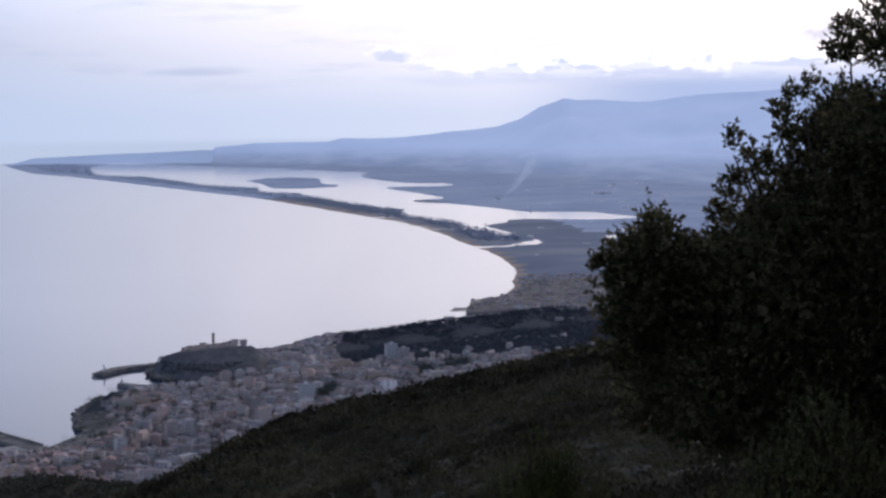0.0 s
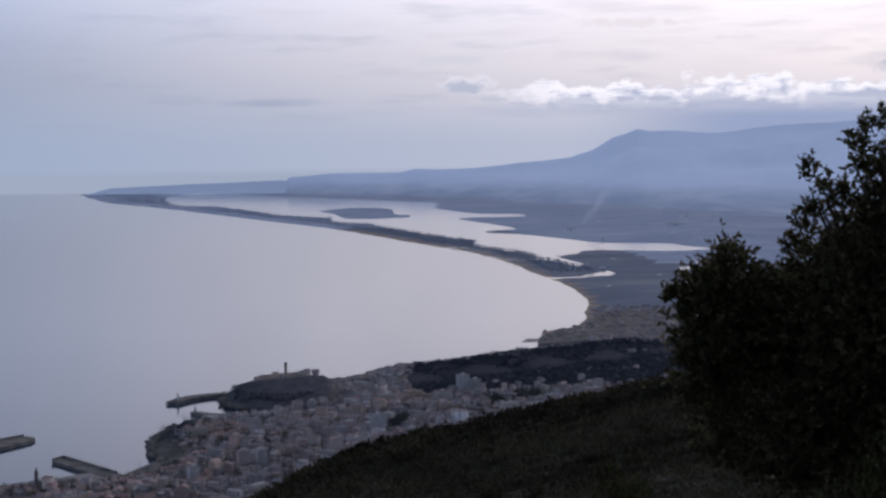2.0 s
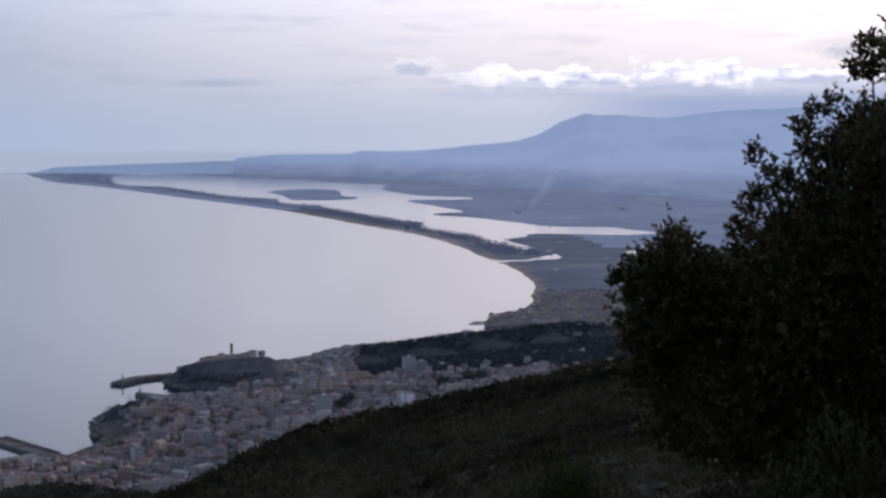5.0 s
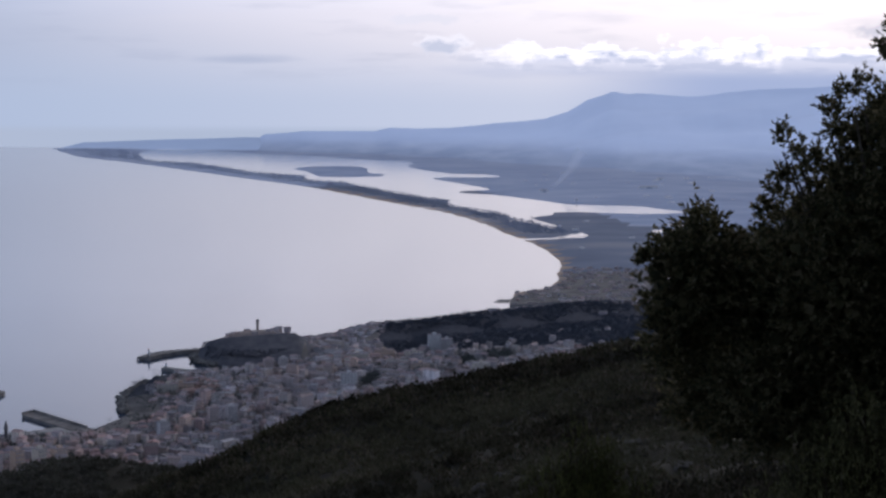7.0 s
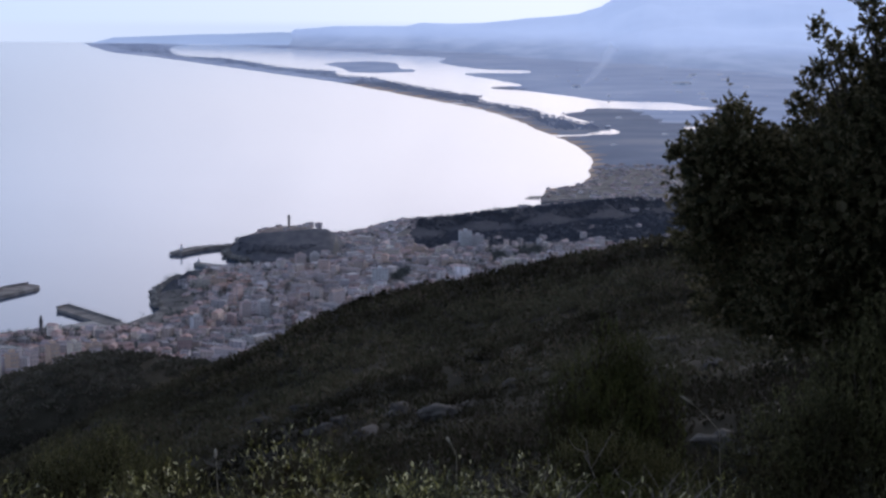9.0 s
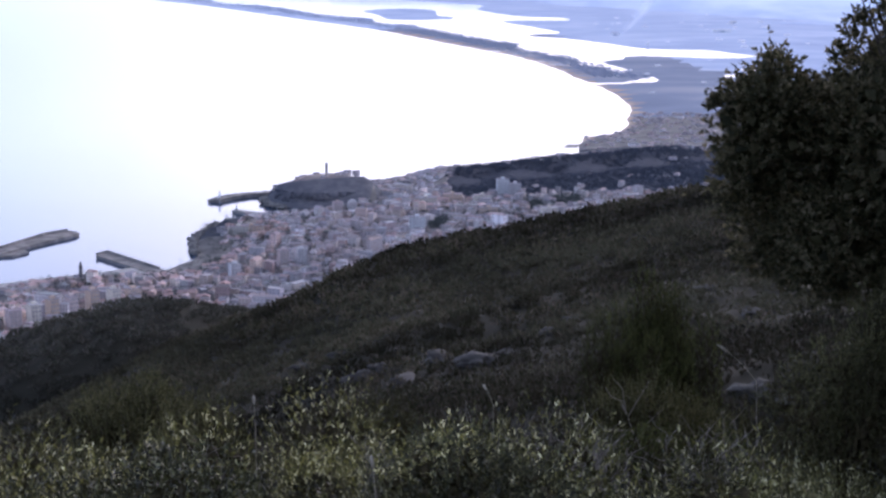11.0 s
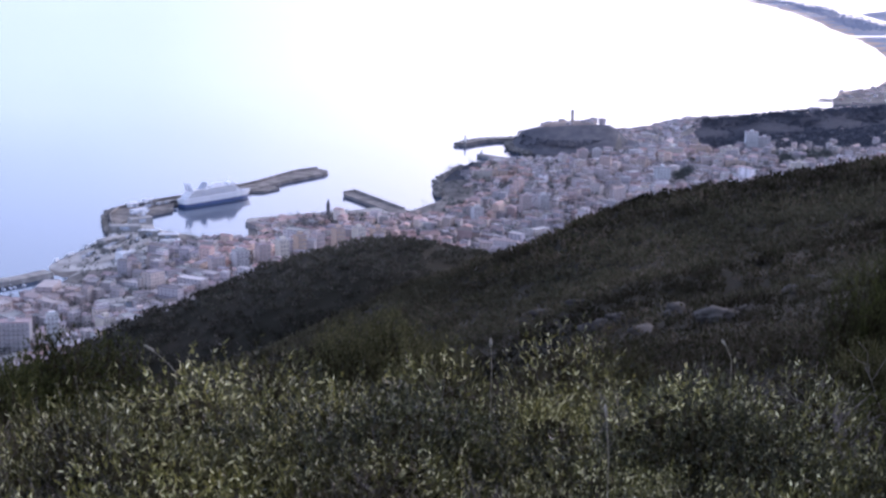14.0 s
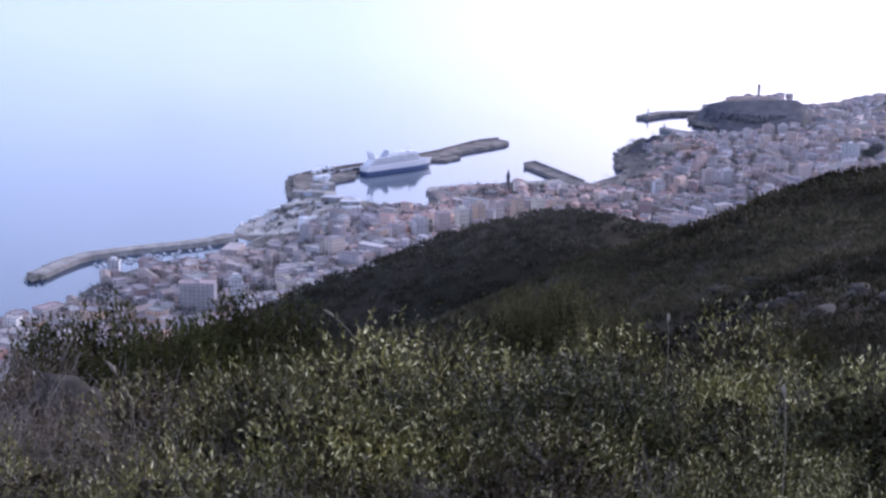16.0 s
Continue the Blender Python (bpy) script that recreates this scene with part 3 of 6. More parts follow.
on_shore = (d_c < 0.05) | (d_l < 0.05)
cz = np.where(on_shore, -0.1, cz)
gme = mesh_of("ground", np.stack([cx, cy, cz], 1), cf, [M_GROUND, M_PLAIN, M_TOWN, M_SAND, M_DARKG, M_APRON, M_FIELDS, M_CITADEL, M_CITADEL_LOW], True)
fc = np.array([[np.mean(cx[list(q)]), np.mean(cy[list(q)])] for q in cf])
fr, fd = np.hypot(fc[:, 0], fc[:, 1]), distance(fc[:, 0], fc[:, 1], coast)
fz = ground_z(fc[:, 0], fc[:, 1], fd)
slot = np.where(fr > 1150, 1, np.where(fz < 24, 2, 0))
slot = np.where((fr > 1010) & (fr < 2400) & (fd < 0.0062 * fr), 3, slot)
wooded = (smooth((fc[:, 0] + 55) / 30) * smooth((fc[:, 1] - 715) / 25) > 0.3) | (np.hypot(fc[:, 0] + 134, (fc[:, 1] - 650) / 2.6) < 9)
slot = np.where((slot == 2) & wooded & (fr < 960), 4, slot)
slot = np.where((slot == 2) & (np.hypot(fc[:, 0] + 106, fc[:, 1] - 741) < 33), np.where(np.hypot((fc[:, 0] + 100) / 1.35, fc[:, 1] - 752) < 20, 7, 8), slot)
APRON = [(-231, 453), (-226, 492), (-242, 526), (-230, 539), (-217, 515), (-207, 509), (-203, 486), (-202, 456), (-210, 442), (-222, 444)]
slot = np.where((slot == 2) & inside(fc[:, 0], fc[:, 1], APRON), 5, slot)
# the farther plain takes the paler, glowing haze colour
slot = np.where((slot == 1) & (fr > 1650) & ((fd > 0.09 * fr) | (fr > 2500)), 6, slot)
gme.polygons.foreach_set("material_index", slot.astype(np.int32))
ground = tagged(new("ground", gme), "dark scrub hillside falling to a coastal shelf, plain and lagoon shores", "ground", kind="structure")

seg = 96
sea = new("water", mesh_of("water", [(0, 0, 0)] + [(30000 * math.sin(2 * math.pi * i / seg), 30000 * math.cos(2 * math.pi * i / seg), 0) for i in range(seg)],
                           [(0, 1 + (i + 1) % seg, 1 + i) for i in range(seg)], M_SEA))
tagged(sea, "calm grey-blue sea and lagoon reflecting the evening sky", "sea", kind="structure")

# ---- far mountains ----
RANGE = np.array([(-14.9, -1.42), (-13.8, -1.13), (-11.8, -1.06), (-7.8, -0.93), (-7.4, -0.83), (-6, -0.71), (-3.4, -0.71), (-2.9, -0.59), (-0.7, -0.55), (1.4, -0.36), (2.8, -0.2),
                  (3.6, 0.09), (4.3, 0.55), (4.9, 0.76), (5.15, 0.85), (5.4, 0.84), (5.7, 0.77), (6.3, 0.72), (7.5, 0.66), (9.5, 0.8), (14.4, 1.08), (25, 1.6), (40, 1.2)])


def mountain(name, label, near, far, crest_of, seed, mat, az0):
    """A range whose crest stands at the distance far, falling to the plain at the distance near(az)."""
    a = np.arange(az0, 40 if az0 > -14 else 0, 0.12)
    rows = 22
    v, f = [], []
    for az_ in a:
        r1 = far + (70 * smooth((-az_ - 9) / 4) if far > 4900 else 0)
        zc = EYE_Z + r1 * math.tan(radians(crest_of(az_)))
        r0 = near(az_)
        for j in range(rows):
            u = j / (rows - 1)
            r_ = r0 + (r1 - r0) * u
            x_, y_ = r_ * math.sin(radians(az_)), r_ * math.cos(radians(az_))
            w = fbm(np.array([x_]), np.array([y_]), 0.004, 5, seed)[0]
            z_ = 0.6 + (zc - 0.6) * (u ** 2.1) + w * (zc * 0.35) * u * (1 - u) * 1.6 + w * zc * 0.09 * u
            v.append((x_, y_, z_))
    for i in range(len(a) - 1):
        for j in range(rows - 1):
            k = i * rows + j
            f.append((k, k + rows, k + rows + 1, k + 1))
    ob = new(name, mesh_of(name, v, f, mat, True))
    return tagged(ob, label, "mountain", kind="structure")


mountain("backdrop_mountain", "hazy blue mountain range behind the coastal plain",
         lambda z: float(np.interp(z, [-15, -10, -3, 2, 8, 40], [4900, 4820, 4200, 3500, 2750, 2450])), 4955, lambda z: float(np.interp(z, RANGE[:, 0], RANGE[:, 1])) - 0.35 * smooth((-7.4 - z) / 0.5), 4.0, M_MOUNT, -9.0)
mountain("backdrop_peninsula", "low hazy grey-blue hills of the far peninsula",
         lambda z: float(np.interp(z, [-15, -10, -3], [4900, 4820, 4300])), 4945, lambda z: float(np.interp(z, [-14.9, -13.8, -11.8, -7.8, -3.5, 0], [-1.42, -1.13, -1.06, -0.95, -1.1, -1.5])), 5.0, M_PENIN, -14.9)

# ---- harbour works ----


def slab(name, outline_, z0, z1, mat, label, category="", batter=0.0, kind="structure"):
    """A solid of constant height over a plan, its foot spread by the batter."""
    p_ = np.array(outline_, float)
    mid_ = p_.mean(0)
    k = len(p_)
    low = p_ + unit(p_ - mid_) * batter
    v = [(*q, z0) for q in low] + [(*q, z1) for q in p_]
    f = [tuple(range(k, 2 * k))] + [(i, (i + 1) % k, k + (i + 1) % k, k + i) for i in range(k)]
    me = mesh_of(name, v, f, mat)
    bm = bmesh.new()
    bm.from_mesh(me)
    bmesh.ops.recalc_face_normals(bm, faces=bm.faces)
    bm.to_mesh(me)
    bm.free()
    return tagged(new(name, me), label, category, kind=kind)


def strip(line, half):
    """The plan of a band along a line."""
    line = np.array(line, float)
    t_ = unit(np.gradient(line, axis=0))
    nrm = np.stack([-t_[:, 1], t_[:, 0]], 1)
    h = np.broadcast_to(half, len(line))[:, None]
    return [tuple(q) for q in line + nrm * h] + [tuple(q) for q in (line - nrm * h)[::-1]]


def boulders(name, line, half, z, size, n, mat, label, seed):
    """Armour rock heaped along a line: many small angular stones."""
    rg = np.random.default_rng(seed)
    line = np.array(curve([tuple(q) for q in line], 0.004), float)
    i = rg.integers(0, len(line), n)
    base = np.array([(1, 1, -1), (-1, 1, -1), (-1, -1, -1), (1, -1, -1), (0.8, 0.7, 0.9), (-0.7, 0.8, 1), (-0.8, -0.7, 0.8), (0.7, -0.8, 1)], float)
    f0 = [(3, 2, 1, 0), (4, 5, 6, 7), (0, 1, 5, 4), (1, 2, 6, 5), (2, 3, 7, 6), (3, 0, 4, 7)]
    v, f = [], []
    for k in i:
        c = np.array([*(line[k] + rg.normal(size=2) * half), 0])
        c[2] = z * (0.2 + 0.8 * rg.random())
        m3 = np.array(Euler(rg.random(3) * 6).to_matrix())
        q = (base * size * (0.5 + rg.random(3)) * 0.6) @ m3 + c
        f += [[len(v) + j for j in w] for w in f0]
        v += [tuple(r_) for r_ in q]
    return tagged(new(name, mesh_of(name, v, f, mat)), label, "boulders", kind="stuff")


M_MOLE = material("mole_concrete", [(0.15, 0.142, 0.138), (0.21, 0.195, 0.187), (0.29, 0.27, 0.255)], 0.25, 6, 0.9, 0.2)
M_ARMOUR = material("armour_rock", [(0.20, 0.19, 0.175), (0.30, 0.28, 0.26), (0.38, 0.36, 0.33)], 0.5, 6, 0.9, 0.4)
DIKE = [(-252, 374), (-252.5, 388), (-251, 399.5), (-241, 413.5), (-228.5, 427.5), (-222.5, 440)]
dike_line = curve(DIKE, 0.012) + [DIKE[-1]]
slab("breakwater", strip(dike_line, 2.3), -1, 1.6, M_CONC, "curved pale stone breakwater round the marina", "breakwater", 0.3)
boulders("breakwater_rocks", [(x - 2.6, y + 0.6) for x, y in DIKE], 0.6, 1.2, 0.4, 900, M_ARMOUR, "rock armour along the seaward side of the breakwater", 1)
boulders("breakwater_head_rocks", [(-252, 372), (-252, 376)], 1.2, 1.3, 0.4, 160, M_ARMOUR, "rock armour round the breakwater's head", 2)
MOLE = [(-230, 532), (-224, 546), (-228, 557), (-219.5, 570), (-211, 585), (-209, 591), (-201.5, 616), (-192, 637), (-192, 643), (-197, 647), (-204, 637), (-212, 605), (-226.5, 572), (-235, 557), (-243, 540), (-240.5, 527), (-232, 512)]
slab("mole", MOLE, -1, 1.3, M_MOLE, "concrete ferry mole with a long outer arm", "mole")
slab("mole_parapet", strip([(-232, 510), (-241, 527), (-243.3, 540), (-235.6, 557.3), (-227, 572.3), (-212.6, 605.3), (-204.5, 637.5), (-198, 646.5)], 0.35), 0.5, 2.1, M_MOLE, "parapet wall on the seaward edge of the mole", "wall")
boulders("mole_rocks", [(-231, 503), (-243, 527), (-245.5, 540), (-237.5, 558), (-228.6, 573), (-214, 606), (-206, 638), (-199, 648)], 0.6, 1.1, 0.45, 900, M_ARMOUR, "rock armour outside the mole", 3)
slab("ferry_ramp", [(-208.5, 590), (-203.5, 592), (-200, 601), (-204, 604)], -1, 0.9, M_MOLE, "low concrete landing spur on the mole", "landing")
FINGER = [(-171, 594), (-168, 601), (-137, 567), (-140, 560)]
LOW_PIER = [(-163, 559), (-147, 577), (-139, 564), (-158, 553)]
slab("quay", FINGER, -1, 1.2, M_MOLE, "concrete finger quay at the old harbour", "quay")
slab("quay_wall", strip([(-171, 594.5), (-168.2, 600.5), (-140, 569.5)], 0.35), 0.9, 2.0, M_MOLE, "parapet wall on the finger quay", "wall")
slab("low_pier", LOW_PIER, -1, 1.0, M_CONC, "low concrete pier beside the finger quay", "pier")
slab("town_quay", [(-189.5, 530), (-191, 537), (-175.5, 550), (-163.5, 559), (-159, 555), (-172, 545), (-183, 532)], -1, 1.2, M_CONC, "concrete town quay along the basin", "quay")
jetty_line = curve([(-152.5, 735), (-148, 746), (-140, 756), (-130, 761)], 0.006) + [(-130, 761)]
slab("jetty", strip(jetty_line, 2.4), -1, 1.7, M_MOLE, "curved harbour jetty below the citadel", "jetty", 0.4)
boulders("jetty_rocks", [(-155, 736), (-151, 748), (-141, 759.5), (-131, 765)], 0.7, 1.4, 0.6, 260, M_ROCK, "rock armour outside the jetty", 4)
slab("old_harbour_pier", strip([(-138, 707), (-131, 702), (-122, 699)], 1.8), -1, 1.5, M_CONC, "short pier at the old harbour's mouth", "pier")
boulders("shore_rocks", [(-139, 672), (-141.5, 640), (-138.5, 621), (-134, 603)], 0.8, 1.6, 0.9, 420, M_ROCK, "dark shore rocks under the point", 6)
boulders("citadel_rocks", [(-131, 746), (-125, 727), (-115, 717)], 0.8, 1.8, 1.0, 240, M_ROCK, "dark rocks at the foot of the citadel", 8)
for x0, y0, ln in ((29, 986, 10), (26, 976, 9)):
    slab("beach_groyne", [(x0, y0), (x0 - ln, y0 - 0.8), (x0 - ln, y0 + 0.6), (x0, y0 + 1.4)], -1, 0.4, M_ROCK, "short rock groyne off the beach", "groyne")


# ---- things of the harbour ----
def lathe(name, profile, mat, sides=14, loc=(0, 0, 0)):
    """A turned solid from (radius, height) pairs."""
    v, f = [], []
    for r_, z_ in profile:
        v += [(loc[0] + r_ * math.cos(2 * math.pi * k / sides), loc[1] + r_ * math.sin(2 * math.pi * k / sides), loc[2] + z_) for k in range(sides)]
    for i in range(len(profile) - 1):
        for k in range(sides):
            f.append((i * sides + k, i * sides + (k + 1) % sides, (i + 1) * sides + (k + 1) % sides, (i + 1) * sides + k))
    f.append(tuple(range(sides))[::-1])
    f.append(tuple((len(profile) - 1) * sides + k for k in range(sides)))
    return mesh_of(name, v, f, mat)


M_WHITE = material("white_paint", [(0.70, 0.71, 0.74), (0.80, 0.80, 0.82)], 0.6, 5, 0.45, 0.05)
M_BLUE = material("hull_blue", [(0.045, 0.075, 0.17), (0.06, 0.10, 0.22)], 0.6, 5, 0.4, 0.05)
M_GREYP = material("grey_paint", [(0.34, 0.38, 0.46), (0.44, 0.48, 0.56)], 0.8, 5, 0.5, 0.05)
M_RED = material("red_paint", [(0.30, 0.06, 0.05), (0.38, 0.08, 0.06)], 2, 5, 0.5, 0.05)
M_GLASS = material("dark_glass", [(0.03, 0.035, 0.045), (0.05, 0.055, 0.07)], 2, 3, 0.15, 0.0)


def hull_ring(L, B, z, rake, flare):
    """The plan of the hull at the height z: a square stern, a long parallel body and a pointed bow."""
    pts_ = [(-L / 2, -B * 0.46), (-L / 2 + 1, -B / 2)] + [(L * u, -B / 2 * w * flare) for u, w in ((0.1, 1), (0.25, 0.96), (0.36, 0.78), (0.44, 0.48))] + [(L / 2 + rake, 0)]
    return [(x_, y_, z) for x_, y_ in pts_] + [(x_, -y_, z) for x_, y_ in pts_[-2::-1]]


def loft(name, rings, mat):
    k = len(rings[0])
    v = [q for r_ in rings for q in r_]
    f = [(i * k + j, i * k + (j + 1) % k, (i + 1) * k + (j + 1) % k, (i + 1) * k + j) for i in range(len(rings) - 1) for j in range(k)]
    f += [tuple(range(k))[::-1], tuple(range((len(rings) - 1) * k, len(rings) * k))]
    return mesh_of(name, v, f, mat)


def tapered(name, boxes, mat):
    """Boxes (x0, x1, half, z0, z1, cut at the front, cut at the back) with raked ends."""
    v, f = [], []
    for x0, x1, h, z0, z1, cf_, cb in boxes:
        k = len(v)
        v += [(x0, -h, z0), (x1, -h, z0), (x1, h, z0), (x0, h, z0), (x0 + cb, -h * 0.96, z1), (x1 - cf_, -h * 0.96, z1), (x1 - cf_, h * 0.96, z1), (x0 + cb, h * 0.96, z1)]
        f += [[k + i for i in q] for q in ((3, 2, 1, 0), (4, 5, 6, 7), (0, 1, 5, 4), (1, 2, 6, 5), (2, 3, 7, 6), (3, 0, 4, 7))]
    return mesh_of(name, v, f, mat)


M_PALEGREY = material("pale_grey_paint", [(0.55, 0.58, 0.64), (0.66, 0.68, 0.73)], 0.8, 5, 0.5, 0.05)


def ferry():
    L, B = 46.0, 6.4
    pane = boxes_mesh("cabin_window", [(-0.65, 0.65, -0.03, 0.03, -0.15, 0.15)], M_GLASS)
    top = tagged(new("ferry"), "white car ferry with a blue hull moored at the mole", "ferry")
    hull = part("hull", loft("hull", [hull_ring(L, B * 0.9, -0.8, -2.0, 1), hull_ring(L, B, 0.0, -1.4, 1), hull_ring(L, B, 1.15, -0.4, 1.0)], M_BLUE), top, "dark blue hull")
    part("upper_hull", loft("upper_hull", [hull_ring(L, B * 1.003, 1.15, -0.4, 1), hull_ring(L, B * 1.003, 2.5, 0.4, 1.05), hull_ring(L, B * 1.003, 3.0, 0.7, 1.08)], M_WHITE), top, "white upper hull")
    part("rubbing_strake", boxes_mesh("rubbing_strake", [(-L / 2 + 1, L * 0.2, -B / 2 - 0.1, -B / 2 + 0.1, 1.05, 1.25), (-L / 2 + 1, L * 0.2, B / 2 - 0.1, B / 2 + 0.1, 1.05, 1.25)], M_GREYP), hull)
    house_ = part("superstructure", tapered("superstructure", [(-21, 15.5, 2.9, 3.0, 3.9, 1.2, 0.6), (-19.5, 13.8, 2.8, 3.9, 4.7, 1.2, 0.8), (-17.5, 12.0, 2.6, 4.7, 5.4, 1.2, 0.8)], M_WHITE), top, "stepped white passenger decks")
    for z_, x0, x1, h in ((3.35, -20, 13.6, 2.92), (4.2, -18.4, 12.0, 2.81), (4.98, -16.4, 10.2, 2.61)):
        for s in (-1, 1):
            for i in range(int((x1 - x0) / 1.9)):
                part("cabin_window", pane, house_).location = (x0 + 1.9 * i + 0.7, s * h, z_ + 0.15)
    part("bridge", tapered("bridge", [(6.5, 11.6, 3.0, 5.4, 6.1, 0.7, 0.3), (7.2, 10.5, 2.2, 6.1, 6.5, 0.5, 0.3)], M_WHITE), top, "white wheelhouse")
    part("bridge_window", boxes_mesh("bridge_window", [(11.0, 11.35, -2.6, 2.6, 5.65, 5.95)], M_GLASS), top, "dark wheelhouse window")
    for s in (-1, 1):
        v = [(-18.6, s * 1.2, 5.2), (-16.4, s * 1.2, 5.2), (-18.4, s * 1.35, 7.6), (-19.6, s * 1.35, 8.0), (-18.6, s * 2.0, 5.2), (-16.4, s * 2.0, 5.2), (-18.4, s * 1.85, 7.6), (-19.6, s * 1.85, 8.0)]
        part("funnel", mesh_of("funnel", v, [(0, 1, 2, 3), (7, 6, 5, 4), (1, 5, 6, 2), (2, 6, 7, 3), (3, 7, 4, 0), (0, 4, 5, 1)], M_PALEGREY), top, "raked pale grey funnel")
    v = [(-11.5, -1.4, 5.4), (-8.0, -1.4, 5.4), (-6.4, -1.0, 7.3), (-8.0, -1.0, 7.7), (-11.5, 1.4, 5.4), (-8.0, 1.4, 5.4), (-6.4, 1.0, 7.3), (-8.0, 1.0, 7.7)]
    part("funnel_fin", mesh_of("funnel_fin", v, [(0, 1, 2, 3), (7, 6, 5, 4), (1, 5, 6, 2), (2, 6, 7, 3), (3, 7, 4, 0), (0, 4, 5, 1)], M_GREYP), top, "grey raked exhaust casing")
    part("sun_deck", tapered("sun_deck", [(-5, 6, 1.9, 5.4, 6.0, 0.5, 0.5), (-3, 3.5, 1.3, 6.0, 6.5, 0.5, 0.5)], M_WHITE), top)
    mast = part("mast", tubes_mesh("mast", [([Vector((8.6, 0, 6.4)), Vector((8.4, 0, 8.3))], [0.12, 0.05]), ([Vector((8.5, -0.8, 7.5)), Vector((8.5, 0.8, 7.5))], [0.05, 0.05])], M_WHITE), top)
    part("radar", boxes_mesh("radar", [(8.3, 8.6, -0.7, 0.7, 7.8, 7.95)], M_WHITE), mast)
    for x_ in (-10, -4, 2):
        for s in (-1, 1):
            part("lifeboat", loft("lifeboat", [[(x_ + 1.5 * a, s * 2.95 + 0.3 * b_, z_) for a, b_ in ((-1, 0), (-0.6, -1), (0.6, -1), (1, 0), (0.6, 1), (-0.6, 1))] for z_ in (4.0, 4.35)], M_GREYP), top, "small grey lifeboat")
    part("foredeck", mesh_of("foredeck", [(x_ * 0.98, y_ * 0.94, 3.02) for x_, y_, _ in hull_ring(L, B, 3, 0.3, 1.0)], [tuple(range(13))], M_GREYP), top, "grey foredeck")
    return top


ship = ferry()
ship.matrix_basis = pose(-215.4, 569.0, 0, 0, 0, 59) @ Matrix.Diagonal((0.73, 0.72, 1.12, 1))


def light_tower(x_, y_, z_, h, label, cap):
    top = tagged(new("lighthouse"), label, "lighthouse")
    top.location = (x_, y_, z_)
    part("base", lathe("base", [(0.8, 0), (0.8, 0.4), (0.7, 0.45)], M_CONC), top)
    part("tower", lathe("tower", [(0.45, 0.4), (0.36, h * 0.75), (0.55, h * 0.77), (0.55, h * 0.8)], M_WHITE), top)
    part("lantern", lathe("lantern", [(0.3, h * 0.8), (0.3, h * 0.92)], M_GLASS), top)
    part("cap", lathe("cap", [(0.38, h * 0.92), (0.1, h)], cap), top)
    return top


light_tower(-151.3, 738, 1.7, 3.4, "small harbour lighthouse at the jetty's head", M_RED)
light_tower(-137, 706.5, 1.5, 2.2, "small light on the old harbour pier", M_RED)

M_STONE = material("old_stone", [(0.22, 0.20, 0.19), (0.34, 0.31, 0.29)], 0.8, 6, 0.9, 0.3)
M_SLATE = material("dark_slate", [(0.06, 0.06, 0.07), (0.10, 0.10, 0.11)], 1.5, 5, 0.7, 0.2)


def bell_tower(x_, y_, z_, w, h, mat, spire, label):
    top = tagged(new("bell_tower"), label, "bell tower")
    top.location = (x_, y_, z_)
    part("shaft", boxes_mesh("shaft", [(-w, w, -w, w, -2, h * 0.72)], mat), top)
    part("cornice", boxes_mesh("cornice", [(-w * 1.15, w * 1.15, -w * 1.15, w * 1.15, h * 0.72, h * 0.76)], mat), top)
    part("belfry", boxes_mesh("belfry", [(sx_ * w * 0.9 - 0.12, sx_ * w * 0.9 + 0.12, sy_ * w * 0.9 - 0.12, sy_ * w * 0.9 + 0.12, h * 0.76, h * 0.9) for sx_ in (-1, 1) for sy_ in (-1, 1)]
                              + [(-w, w, -w, w, h * 0.9, h * 0.94), (-w * 0.6, w * 0.6, -w * 0.6, w * 0.6, h * 0.76, h * 0.9)], mat), top)
    part("spire", mesh_of("spire", [(-w, -w, h * 0.94), (w, -w, h * 0.94), (w, w, h * 0.94), (-w, w, h * 0.94), (0, 0, h * (0.94 + spire))], [(0, 1, 4), (1, 2, 4), (2, 3, 4), (3, 0, 4), (3, 2, 1, 0)], M_SLATE), top)


bell_tower(-103.5, 768, 9.5, 0.6, 6.3, M_STONE, 0.08, "square stone bell tower on the citadel")
bell_tower(-163, 546, 1.0, 0.5, 5.9, M_SLATE, 0.35, "dark slender church steeple beside the quay")

# ---- the town ----


